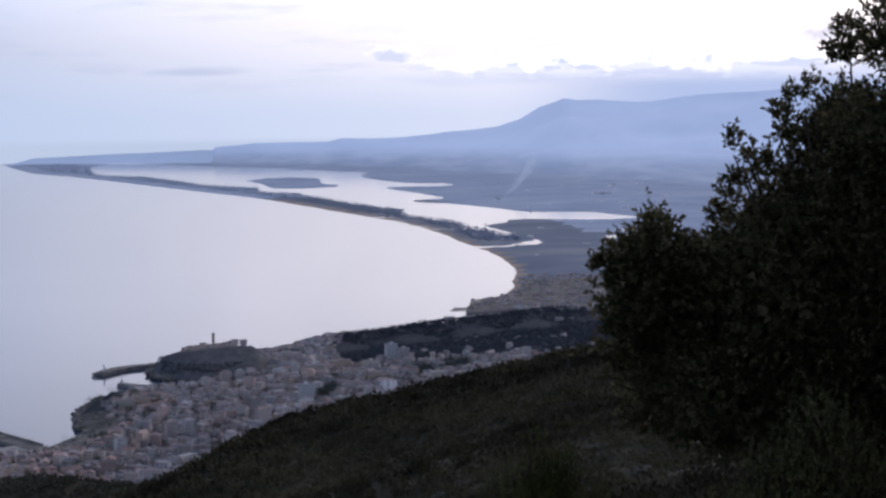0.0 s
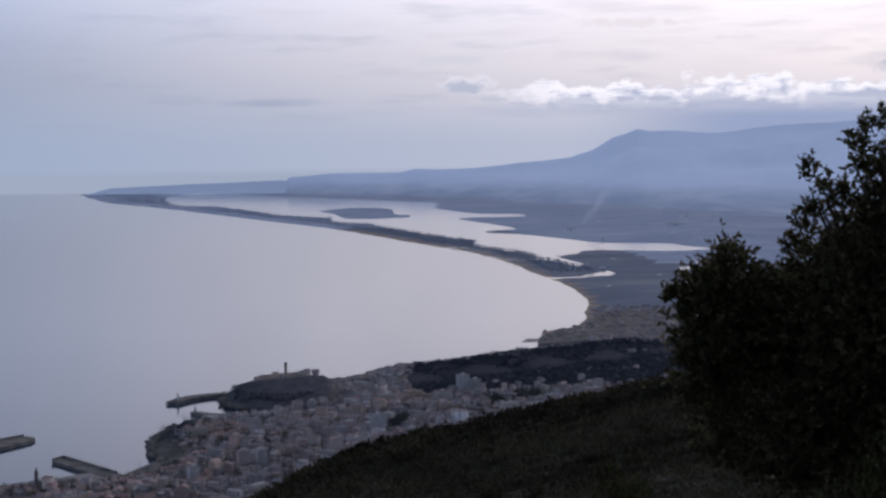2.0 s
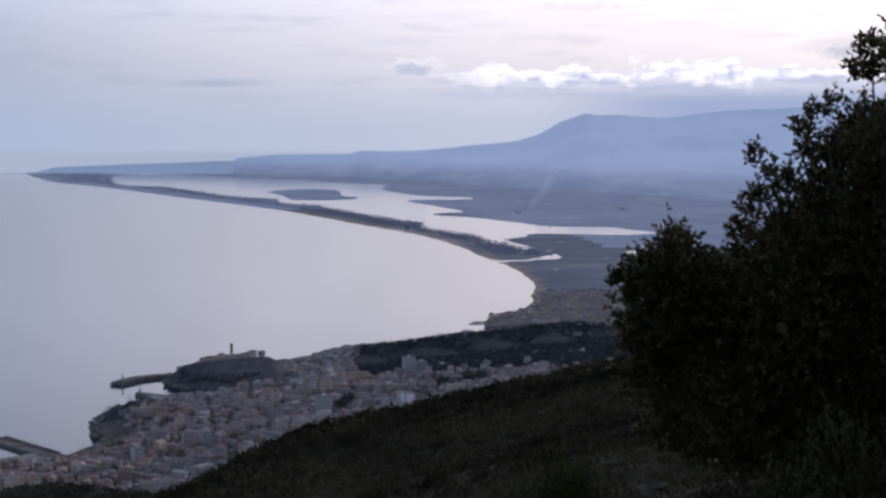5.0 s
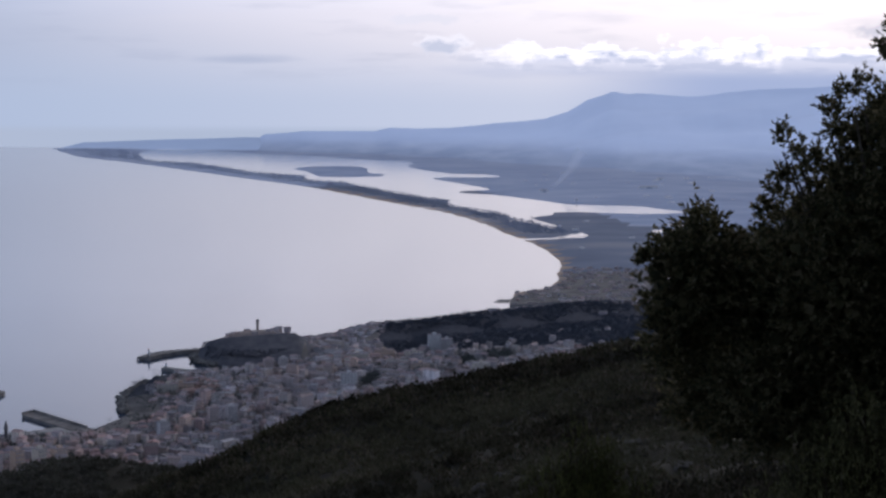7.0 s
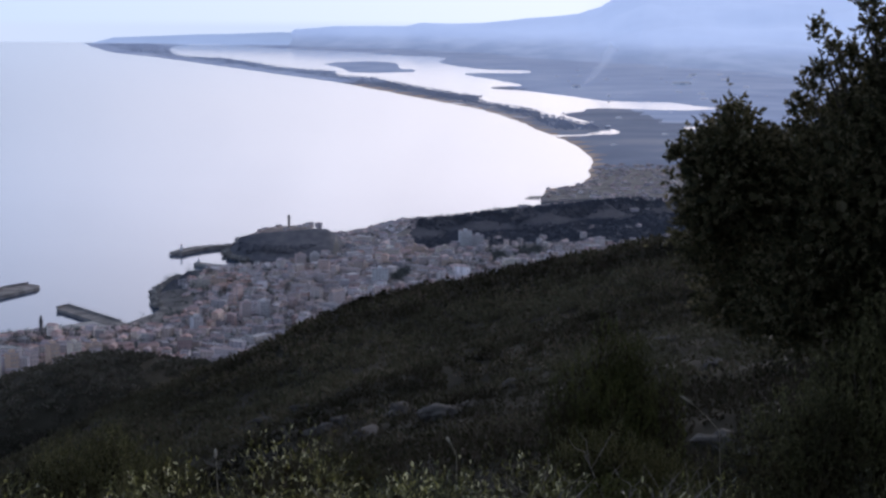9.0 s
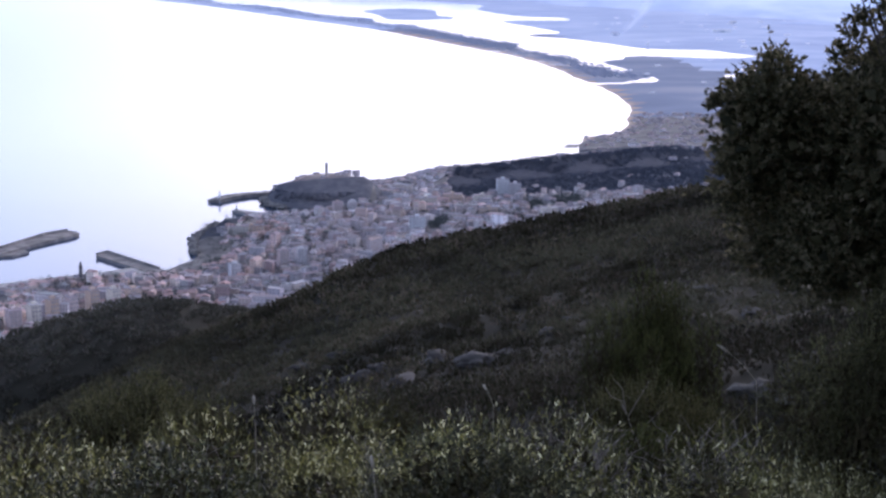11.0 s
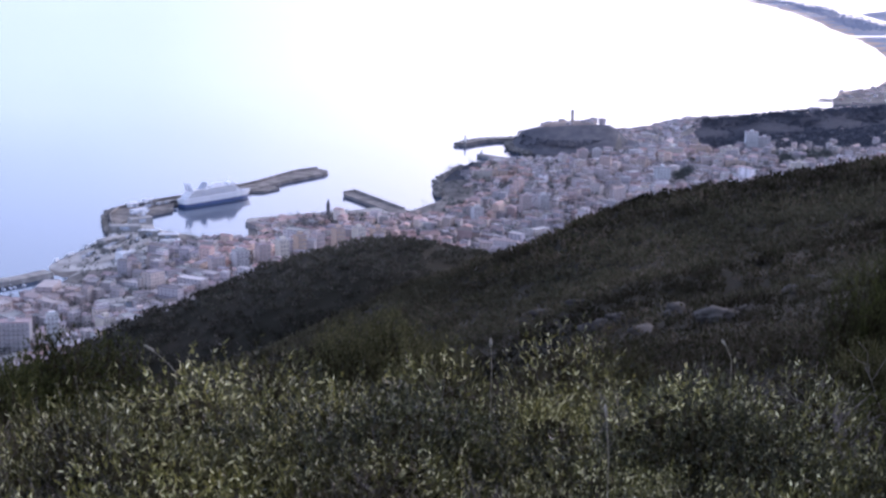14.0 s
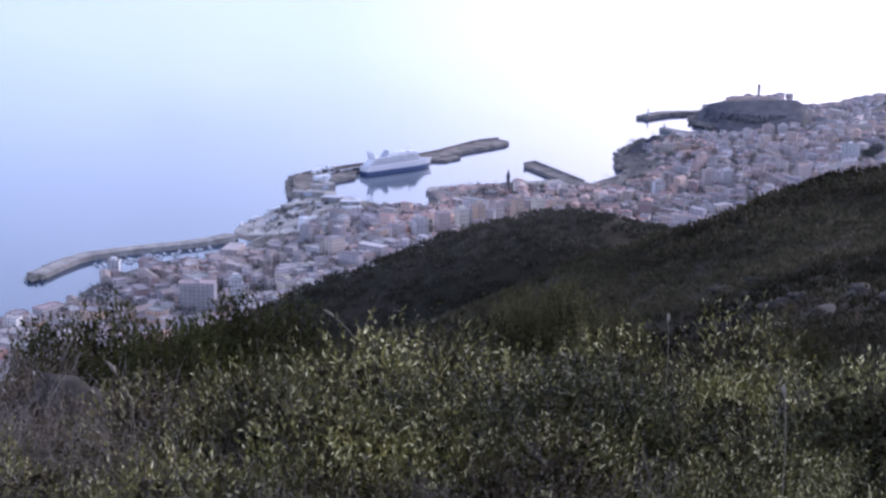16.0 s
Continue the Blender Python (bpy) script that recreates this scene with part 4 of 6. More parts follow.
def wall_material(name, tints, step):
    """Plastered walls: a tint for each house, weathering, and rows of small shuttered windows."""
    m = bpy.data.materials.new(name)
    m.use_nodes = True
    t = m.node_tree
    b = t.nodes["Principled BSDF"]
    b.inputs["Roughness"].default_value = 0.9
    g = t.nodes.new("ShaderNodeNewGeometry")
    info = t.nodes.new("ShaderNodeObjectInfo")
    add = t.nodes.new("ShaderNodeMath")
    add.operation = "ADD"
    t.links.new(g.outputs["Random Per Island"], add.inputs[0])
    t.links.new(info.outputs["Random"], add.inputs[1])
    fr_ = t.nodes.new("ShaderNodeMath")
    fr_.operation = "FRACT"
    t.links.new(add.outputs[0], fr_.inputs[0])
    r = t.nodes.new("ShaderNodeValToRGB")
    r.color_ramp.interpolation = "CONSTANT"
    while len(r.color_ramp.elements) < len(tints):
        r.color_ramp.elements.new(0.5)
    for i, (e, c) in enumerate(zip(r.color_ramp.elements, tints)):
        e.position, e.color = i / len(tints), (*c, 1)
    t.links.new(fr_.outputs[0], r.inputs[0])
    n = t.nodes.new("ShaderNodeTexNoise")
    n.inputs["Scale"].default_value, n.inputs["Detail"].default_value = 0.9, 6
    t.links.new(g.outputs["Position"], n.inputs["Vector"])
    mr = t.nodes.new("ShaderNodeMapRange")
    mr.inputs[3].default_value, mr.inputs[4].default_value = 0.7, 1.2
    t.links.new(n.outputs["Fac"], mr.inputs[0])
    hs = t.nodes.new("ShaderNodeHueSaturation")
    t.links.new(r.outputs[0], hs.inputs["Color"])
    n2 = t.nodes.new("ShaderNodeTexNoise")  # lighter and duller quarters
    n2.inputs["Scale"].default_value, n2.inputs["Detail"].default_value = 0.05, 3
    t.links.new(g.outputs["Position"], n2.inputs["Vector"])
    m2 = t.nodes.new("ShaderNodeMapRange")
    for i, v in enumerate((0.35, 0.65, 0.72, 1.22)):
        m2.inputs[i + 1].default_value = v
    t.links.new(n2.outputs["Fac"], m2.inputs[0])
    both = t.nodes.new("ShaderNodeMath")
    both.operation = "MULTIPLY"
    t.links.new(mr.outputs[0], both.inputs[0]), t.links.new(m2.outputs[0], both.inputs[1])
    t.links.new(both.outputs[0], hs.inputs["Value"])
    # windows: a grid along the wall (x + y) and up it (z)
    sp = t.nodes.new("ShaderNodeSeparateXYZ")
    t.links.new(g.outputs["Position"], sp.inputs[0])
    nz = t.nodes.new("ShaderNodeSeparateXYZ")
    t.links.new(g.outputs["True Normal"], nz.inputs[0])

    def mth(op, a, b_=0.0):
        q = t.nodes.new("ShaderNodeMath")
        q.operation = op
        for i, v in enumerate((a, b_)):
            if isinstance(v, (int, float)):
                q.inputs[i].default_value = v
            else:
                t.links.new(v, q.inputs[i])
        return q.outputs[0]
    u = mth("FRACT", mth("DIVIDE", mth("ADD", mth("MULTIPLY", sp.outputs[0], 0.9), mth("MULTIPLY", sp.outputs[1], 0.6)), step))
    v = mth("FRACT", mth("DIVIDE", sp.outputs[2], step * 1.1))
    hole = mth("MULTIPLY", mth("LESS_THAN", mth("ABSOLUTE", mth("SUBTRACT", u, 0.5)), 0.2), mth("LESS_THAN", mth("ABSOLUTE", mth("SUBTRACT", v, 0.5)), 0.24))
    hole = mth("MULTIPLY", hole, mth("LESS_THAN", mth("ABSOLUTE", nz.outputs[2]), 0.3))
    mx = t.nodes.new("ShaderNodeMix")
    mx.data_type = "RGBA"
    t.links.new(mth("MULTIPLY", hole, 0.6), mx.inputs[0])
    t.links.new(hs.outputs[0], mx.inputs[6])
    mx.inputs[7].default_value = (0.06, 0.06, 0.075, 1)
    out = mx.outputs[2]
    for k, tint, lo, hi in ((0.021, (0.42, 0.34, 0.32), 0.5, 0.68), (0.034, (0.29, 0.30, 0.32), 0.54, 0.72)):  # warmer and greyer quarters
        n3 = t.nodes.new("ShaderNodeTexNoise")
        n3.inputs["Scale"].default_value, n3.inputs["Detail"].default_value = k, 4
        t.links.new(g.outputs["Position"], n3.inputs["Vector"])
        m3 = t.nodes.new("ShaderNodeMapRange")
        for i, v in enumerate((lo, hi, 0.0, 0.5)):
            m3.inputs[i + 1].default_value = v
        t.links.new(n3.outputs["Fac"], m3.inputs[0])
        x3 = t.nodes.new("ShaderNodeMix")
        x3.data_type = "RGBA"
        t.links.new(m3.outputs[0], x3.inputs[0])
        t.links.new(out, x3.inputs[6])
        x3.inputs[7].default_value = (*tint, 1)
        out = x3.outputs[2]
    t.links.new(out, b.inputs["Base Color"])
    return m


M_WALL = wall_material("house_plaster", [(0.635, 0.581, 0.606), (0.357, 0.329, 0.342), (0.577, 0.450, 0.411), (0.473, 0.439, 0.430), (0.520, 0.439, 0.400), (0.800, 0.757, 0.782), (0.485, 0.450, 0.450), (0.427, 0.384, 0.411), (0.600, 0.526, 0.478), (0.577, 0.538, 0.557), (0.461, 0.340, 0.332), (0.416, 0.384, 0.411), (0.531, 0.494, 0.508)], 0.95)
M_WALL_W = wall_material("pale_house_plaster", [(0.754, 0.702, 0.677), (0.389, 0.352, 0.350), (0.800, 0.800, 0.793), (0.640, 0.439, 0.370), (0.525, 0.494, 0.497), (0.525, 0.318, 0.265), (0.274, 0.252, 0.254), (0.777, 0.626, 0.529), (0.663, 0.483, 0.381), (0.457, 0.428, 0.434)], 0.95)
M_WALL_WARM = wall_material("peach_plaster", [(0.681, 0.526, 0.450), (0.646, 0.560, 0.498), (0.646, 0.461, 0.400), (0.612, 0.549, 0.528), (0.773, 0.681, 0.615), (0.553, 0.417, 0.382)], 0.95)
M_ROOF = wall_material("roof_tiles", [(0.277, 0.231, 0.225), (0.370, 0.286, 0.293), (0.335, 0.286, 0.304), (0.438, 0.340, 0.332), (0.265, 0.242, 0.244)], 0.95)
M_ROOF_WARM = wall_material("orange_roof_tiles", [(0.450, 0.286, 0.265), (0.403, 0.274, 0.265), (0.496, 0.340, 0.304), (0.381, 0.297, 0.304)], 0.95)
M_FLAT = wall_material("flat_roof", [(0.311, 0.286, 0.323), (0.416, 0.384, 0.400), (0.265, 0.242, 0.274), (0.370, 0.297, 0.313), (0.485, 0.461, 0.478), (0.335, 0.340, 0.342)], 0.95)
BLOCK_PAINT = {
    "pale": material("pale_block_plaster", [(0.44, 0.42, 0.44), (0.54, 0.52, 0.53)], 0.7, 6, 0.9, 0.1, random=0.12),
    "white": material("white_block_plaster", [(0.58, 0.59, 0.61), (0.68, 0.69, 0.71)], 0.7, 6, 0.9, 0.1, random=0.06),
    "peach": material("peach_block_plaster", [(0.49, 0.37, 0.30), (0.58, 0.45, 0.36)], 0.7, 6, 0.9, 0.1, random=0.12),
    "cream": material("cream_block_plaster", [(0.52, 0.48, 0.42), (0.62, 0.57, 0.50)], 0.7, 6, 0.9, 0.1, random=0.1),
    "rose": material("rose_block_plaster", [(0.44, 0.36, 0.35), (0.53, 0.44, 0.42)], 0.7, 6, 0.9, 0.1, random=0.12)}


def house_faces(w, d, h, turn, x_, y_, z_, pitch):
    """Walls and roof of one house as (vertices, faces) each: a hipped or gabled roof, or a flat one with a parapet."""
    c, s = math.cos(turn), math.sin(turn)

    def at(px, py, pz):
        return (x_ + px * c - py * s, y_ + px * s + py * c, z_ + pz)
    wv = [at(px, py, pz) for pz in (-1.5, h) for px, py in ((-w, -d), (w, -d), (w, d), (-w, d))]
    wf = [(0, 1, 5, 4), (1, 2, 6, 5), (2, 3, 7, 6), (3, 0, 4, 7)]
    o = 0.12
    if pitch > 0:
        rv = [at(px, py, h - 0.05) for px, py in ((-w - o, -d - o), (w + o, -d - o), (w + o, d + o), (-w - o, d + o))] + [at(-w * 0.9 - o, 0, h + pitch * d), at(w * 0.9 + o, 0, h + pitch * d)]
        rf = [(0, 1, 5, 4), (2, 3, 4, 5), (1, 2, 5), (3, 0, 4), (3, 2, 1, 0)]
    else:
        k = 0.16
        rv = [at(px, py, pz) for pz in (h, h + 0.22) for px, py in ((-w - 0.05, -d - 0.05), (w + 0.05, -d - 0.05), (w + 0.05, d + 0.05), (-w - 0.05, d + 0.05))]
        rv += [at(px, py, h + 0.22) for px, py in ((-w + k, -d + k), (w - k, -d + k), (w - k, d - k), (-w + k, d - k))] + [at(px, py, h + 0.06) for px, py in ((-w + k, -d + k), (w - k, -d + k), (w - k, d - k), (-w + k, d - k))]
        rf = [(0, 1, 5, 4), (1, 2, 6, 5), (2, 3, 7, 6), (3, 0, 4, 7), (4, 5, 9, 8), (5, 6, 10, 9), (6, 7, 11, 10), (7, 4, 8, 11), (8, 9, 13, 12), (9, 10, 14, 13), (10, 11, 15, 14), (11, 8, 12, 15), (12, 13, 14, 15), (3, 2, 1, 0)]
    return (wv, wf), (rv, rf)


def hill_edge(az_):
    return np.maximum(np.interp(az_, HILL_A[:, 0], HILL_A[:, 1]), np.interp(az_, HILL_B[:, 0], HILL_B[:, 1]))


GROVES = [(-40, 645, 4.0, 13), (-18, 660, 3.4, 10), (-1, 690, 4.0, 10), (14, 704, 8.0, 13)]  # parks among the houses: x, y, half width, half depth
BLOCKS = [  # apartment blocks: x, y, half width, half depth, height, turn, storeys, bays, paint
    (-188, 351, 4.6, 2.2, 8.0, 18, 7, 8, "pale"), (-179, 355, 1.5, 1.8, 8.8, 30, 7, 3, "white"), (-170, 367, 2.0, 1.8, 5.4, 60, 5, 4, "cream"), (-166, 380, 3.6, 2.2, 4.4, 40, 3, 5, "rose"),
    (-157, 392, 5.2, 2.4, 3.6, 38, 3, 8, "pale"), (-166, 438, 2.2, 2.0, 6.4, 38, 5, 4, "rose"), (-161, 445, 2.0, 2.0, 7.0, 40, 6, 3, "pale"), (-156, 452, 2.0, 1.8, 7.6, 40, 6, 3, "rose"),
    (-152, 459, 1.6, 1.8, 8.0, 42, 6, 3, "cream"), (-148.5, 466, 1.5, 1.8, 8.4, 46, 6, 3, "peach"), (-144.6, 473, 1.5, 1.8, 7.8, 48, 6, 3, "rose"), (-140.5, 482, 1.6, 1.8, 8.2, 44, 6, 3, "peach"),
    (-136, 491, 1.6, 1.8, 6.8, 50, 5, 3, "cream"), (-132, 500, 2.2, 1.8, 5.0, 50, 4, 4, "peach"), (-48.0, 632, 3.3, 2.0, 6.6, 4, 6, 5, "white"), (-15.2, 727, 2.9, 2.0, 8.4, 8, 7, 5, "white"),
    (-9.4, 725, 2.7, 2.0, 6.4, 2, 6, 4, "pale"), (6, 660, 3.4, 2.0, 4.6, 10, 4, 5, "cream"), (-30, 676, 4.6, 2.0, 4.6, 8, 4, 6, "rose"), (-20, 668, 4.0, 1.8, 4.4, 6, 4, 6, "peach"),
    (-92, 562, 1.8, 1.8, 7.2, 25, 6, 3, "rose"), (-86, 566, 1.7, 1.8, 6.6, 25, 6, 3, "pale"), (-106, 541, 1.8, 1.8, 6.2, 30, 5, 3, "pale"), (20, 655, 3.0, 2.0, 4.4, 5, 4, 4, "pale"),
    (-232, 383, 1.7, 1.7, 5.0, 20, 5, 3, "white"), (-50, 709, 5.0, 1.8, 3.8, 10, 3, 7, "cream"), (-38, 714, 4.4, 1.8, 4.4, 4, 3, 6, "peach"), (-24, 708, 4.0, 1.8, 4.2, 8, 4, 5, "cream"),
    (-118, 640, 5.4, 1.8, 3.2, 12, 3, 7, "peach"), (-122, 632, 4.0, 1.8, 3.0, 20, 3, 6, "cream"), (-88, 690, 2.2, 1.8, 5.6, 16, 5, 3, "rose"), (-82, 694, 1.8, 1.8, 5.2, 16, 5, 3, "pale"), (-202, 303.5, 3.6, 2.4, 5.0, 12, 2, 4, "pale")]
M_SHUTTER = material("grey_shutter", [(0.24, 0.235, 0.25), (0.34, 0.33, 0.34)], 1.2, 3, 0.6, 0.0)
win_me = boxes_mesh("window", [(-0.27, 0.27, -0.04, 0.04, -0.3, 0.3)], M_SHUTTER)
sill_me = {}


def apartment_block(x_, y_, w, d, h, turn, floors, bays, paint):
    z_ = float(ground_z(np.array([x_]), np.array([y_]))[0])
    top = tagged(new("apartment_block"), paint + " plastered apartment block with a flat roof in the town", "apartment block", "apartment blocks")
    top.matrix_basis = pose(x_, y_, z_, 0, 0, turn)
    (wv, wf), (rv, rf) = house_faces(w, d, h, 0.0, 0, 0, 0, 0)
    part("wall", mesh_of("wall", wv, wf, BLOCK_PAINT[paint]), top)
    roof = part("roof", mesh_of("roof", rv, rf, M_FLAT), top)
    part("stair_head", boxes_mesh("stair_head", [(-0.8, 0.8, -0.7, 0.7, h + 0.05, h + 0.9)], BLOCK_PAINT[paint]), roof)
    for k in range(floors):
        zz = h * (k + 0.55) / floors
        for i in range(bays):
            q = part("window", win_me, top)
            q.location = (-w + 2 * w * (i + 0.5) / bays, -d - 0.01, zz)
        part("balcony", boxes_mesh("balcony", [(-w * 0.8, w * 0.8, -d - 0.35, -d, zz - 0.42, zz - 0.34)], M_CONC), top)


for q in BLOCKS:
    apartment_block(*q)

# houses on a loose street grid, those that the near hills leave in sight
rng = np.random.default_rng(11)
cell = 4.1
gu, gv = np.meshgrid(np.arange(-700, 700, cell), np.arange(-200, 1500, cell))
gu, gv = gu.ravel() + rng.normal(size=gu.size) * 1.3, gv.ravel() + rng.normal(size=gu.size) * 1.3
ang = radians(-24)
hx, hy = gu * math.cos(ang) - gv * math.sin(ang), gu * math.sin(ang) + gv * math.cos(ang)
hx = hx + 6 * np.sin(hy * 0.02)
hr = np.hypot(hx, hy)
haz = np.degrees(np.arctan2(hx, hy))
ok = (hr > 330) & (hy < 1180) & (haz > -38) & (haz < 9) & inside(hx, hy, outline)
hx, hy, hr, haz = hx[ok], hy[ok], hr[ok], haz[ok]
hd = distance(hx, hy, coast)
hz = ground_z(hx, hy, hd)
seen = np.degrees(np.arctan2(hz + 5 - EYE_Z, hr)) > hill_edge(haz) - 0.35
wood = smooth((hx + 55) / 30) * smooth((hy - 715) / 25) * smooth((915 - hy) / 10) + smooth((30 - np.hypot(hx + 108, hy - 738)) / 6) * (smooth((27 - np.hypot((hx + 103) / 1.25, (hy - 746) / 1.05)) / 10) < 0.96) + smooth((11 - np.hypot(hx + 136, (hy - 650) / 2.6)) / 3)
on_mole = (hx < -200) & (hy > 505)
chance = np.where(np.hypot(hx + 105, hy - 742) < 34, 0.2, np.where(wood > 0.4, 0.025, np.where(hy > 915, 0.24, np.where((hx < -196) & (hy > 425), 0.3, 0.86))))
far_ok = np.ones(len(hx), bool)
for q in BLOCKS:
    far_ok &= np.hypot(hx - q[0], hy - q[1]) > q[2] + 1.6
for q in GROVES:
    far_ok &= np.hypot((hx - q[0]) / q[2], (hy - q[1]) / q[3]) > 1
on_mole |= inside(hx, hy, FINGER) | inside(hx, hy, LOW_PIER) | inside(hx, hy, APRON)
ok = (hd > 3.2) & (hz < 21) & seen & (rng.random(len(hx)) < chance) & ~on_mole & far_ok & ~((hx < -198) & (hy > 455) & (hd < 14)) & ~((hy > 598) & (hy < 690) & (hd < 9)) & ~((np.hypot(hx + 105, hy - 742) < 34) & (np.hypot((hx + 99) / 1.35, hy - 753) > 14)) & ~((hy > 562) & (hy < 612) & (hd < 15))
hx, hy, hz, hr, near_quay = hx[ok], hy[ok], hz[ok], hr[ok], hd[ok]
order = np.argsort(hr)
walls, warm_walls, roofs, warms, flats = ([], []), ([], []), ([], []), ([], []), ([], [])
made = 0
for j in order:
    x_, y_, z_ = hx[j], hy[j], hz[j]
    w, d = rng.uniform(0.8, 1.9) * (1.9 if rng.random() < 0.2 else 1.0), rng.uniform(0.75, 1.6)
    h = (0.9 + 2.7 * rng.random() ** 1.4) * (1.1 if y_ < 640 else 1.0)
    west = y_ < 480 and math.degrees(math.atan2(x_, y_)) < -19
    if west:
        w, d, h = w * 1.02, d * 1.1, h * 1.25
        if rng.random() < 0.12:
            w, d, h = w * 1.4, d * 1.2, h * 1.4
    elif rng.random() < 0.1:
        w, d, h = w * 1.35, d * 1.2, h * 1.6
    if math.hypot(x_ + 105, y_ - 742) < 34:
        w, d, h = min(w, 1.5), min(d, 1.2), min(0.9, h * 0.3)
    elif y_ > 760:
        h = h * 0.32
    elif near_quay[j] < 22 and not west:
        h = min(h, 1.5)
    if x_ < -195 and y_ < 520:
        w, d, h = w * 1.2, d * 1.2, h * 0.65
    turn = ang + rng.normal() * 0.14 + 1.5 * noise.noise(Vector((x_ * 0.012, y_ * 0.012, 3.0))) + (math.pi / 2 if rng.random() < 0.4 else 0)
    pitch = 0.42 if rng.random() < (0.3 if west else 0.45) else 0.0
    warm = (-182 < x_ < -100 and 435 < y_ < 610 and rng.random() < 0.55) or (math.hypot(x_ + 118, (y_ - 645) * 0.8) < 17 and rng.random() < 0.8) or (math.hypot(x_ + 46, (y_ - 712) * 0.6) < 18 and rng.random() < 0.6)
    pitch = 0.42 if warm else pitch
    if made < 290:
        made += 1
        (wv, wf), (rv, rf) = house_faces(w, d, h, turn, 0, 0, 0, pitch)
        top = tagged(new("house"), "small plastered house with a tiled roof in the town" if pitch else "small plastered house with a flat roof in the town", "house", "town houses")
        top.location = (x_, y_, z_)
        part("wall", mesh_of("wall", wv, wf, M_WALL_WARM if warm else M_WALL_W if west else M_WALL), top)
        roof = part("roof", mesh_of("roof", rv, rf, (M_ROOF_WARM if warm else M_ROOF) if pitch else M_FLAT), top)
        cx_, cy_ = 0.5 * w * math.cos(turn), 0.5 * w * math.sin(turn)
        part("chimney", boxes_mesh("chimney", [(cx_ - 0.16, cx_ + 0.16, cy_ - 0.16, cy_ + 0.16, h, h + pitch * d + 0.55)], M_CONC), roof)
    else:
        (wv, wf), (rv, rf) = house_faces(w, d, h, turn, x_, y_, z_, pitch)
        for (vs, fs), (v, f) in ((warm_walls if warm else walls, (wv, wf)), ((warms if warm else roofs) if pitch else flats, (rv, rf))):
            fs += [[len(vs) + i for i in q] for q in f]
            vs += v
rest = tagged(new("town_houses"), "crowded pale houses of the farther town", "houses", kind="stuff")
for nm, (v, f), m in (("walls", walls, M_WALL), ("peach_walls", warm_walls, M_WALL_WARM), ("tiled_roofs", roofs, M_ROOF), ("orange_roofs", warms, M_ROOF_WARM), ("flat_roofs", flats, M_FLAT)):
    tagged(part(nm, mesh_of(nm, v, f, m), rest), kind="stuff")


def shed(x_, y_, w, d, h, turn, mat, label, kind_of="port_shed", group="port sheds"):
    z_ = max(1.2, float(ground_z(np.array([x_]), np.array([y_]))[0]))
    top = tagged(new(kind_of), label, "shed", group)
    top.matrix_basis = pose(x_, y_, z_, 0, 0, turn)
    (wv, wf), (rv, rf) = house_faces(w, d, h, 0, 0, 0, 0, 0.16)
    part("wall", mesh_of("wall", wv, wf, mat), top)
    part("roof", mesh_of("roof", rv, rf, M_PALEGREY if w < 4.1 else M_APRON), top, "pale sheet-metal roof")
    part("door", boxes_mesh("door", [(-w * 0.3, w * 0.3, -d - 0.06, -d + 0.02, 0, h * 0.8)], M_GREYP), top)


for q in ((-226, 520, 4.2, 1.8, 1.6, 50), (-233, 535, 3.0, 1.6, 1.5, 62), (-240, 545, 2.2, 1.4, 1.4, 62), (-226, 507, 5.5, 1.9, 1.4, 15), (-214, 500, 3.6, 1.8, 1.8, 15), (-222, 486, 5.0, 1.7, 1.4, 68),
          (-215, 474, 4.2, 1.7, 1.5, 66), (-205, 495, 3.4, 1.7, 2.0, 20), (-238, 555, 1.8, 1.2, 1.2, 60), (-198, 480, 3.2, 2.2, 2.4, 30), (-206, 462, 3.0, 1.8, 2.0, 62), (-180, 400, 6.5, 2.6, 2.2, 40)):
    shed(*q, M_CONC if q[2] > 3 else M_WHITE, "low harbour shed with a pale metal roof on the quay")


# cars and trailers on the mole, boats in the marina
def wagon(x_, y_, z_, turn, lng, mat, label):
    top = tagged(new("trailer"), label, "trailer", "parked trailers")
    top.matrix_basis = pose(x_, y_, z_, 0, 0, turn)
    part("box", boxes_mesh("box", [(-lng, lng, -0.35, 0.35, 0.3, 1.05)], mat), top)
    for s in (-0.7, 0.7):
        part("axle", boxes_mesh("axle", [(lng * s - 0.15, lng * s + 0.15, -0.33, 0.33, 0.0, 0.3)], M_GLASS), top)


rg = np.random.default_rng(3)
for i in range(74):
    u = rg.random()
    if i >= 34:
        k = i % 4
        x_, y_ = -226 + 6.2 * k + 0.25 * rg.normal() - 1.5 * (1 - u), 456 + 40 * u
    elif i < 20:
        x_, y_ = -231 + 6 * (rg.random() - 0.5) - 5 * u, 528 + 26 * u
    else:
        x_, y_ = -233.5 + 5.5 * u + 1.5 * rg.random(), 548 + 9 * u
    wagon(x_, y_, 1.3 if i < 34 else float(ground_z(np.array([x_]), np.array([y_]))[0]), (66 if i < 34 else 88) + rg.normal() * 8, 0.9 + 0.6 * rg.random(), (M_PALEGREY, M_GREYP, M_GLASS, M_APRON)[i % 4], "parked freight trailer on the ferry mole" if i < 34 else "parked freight trailer on the port yard")


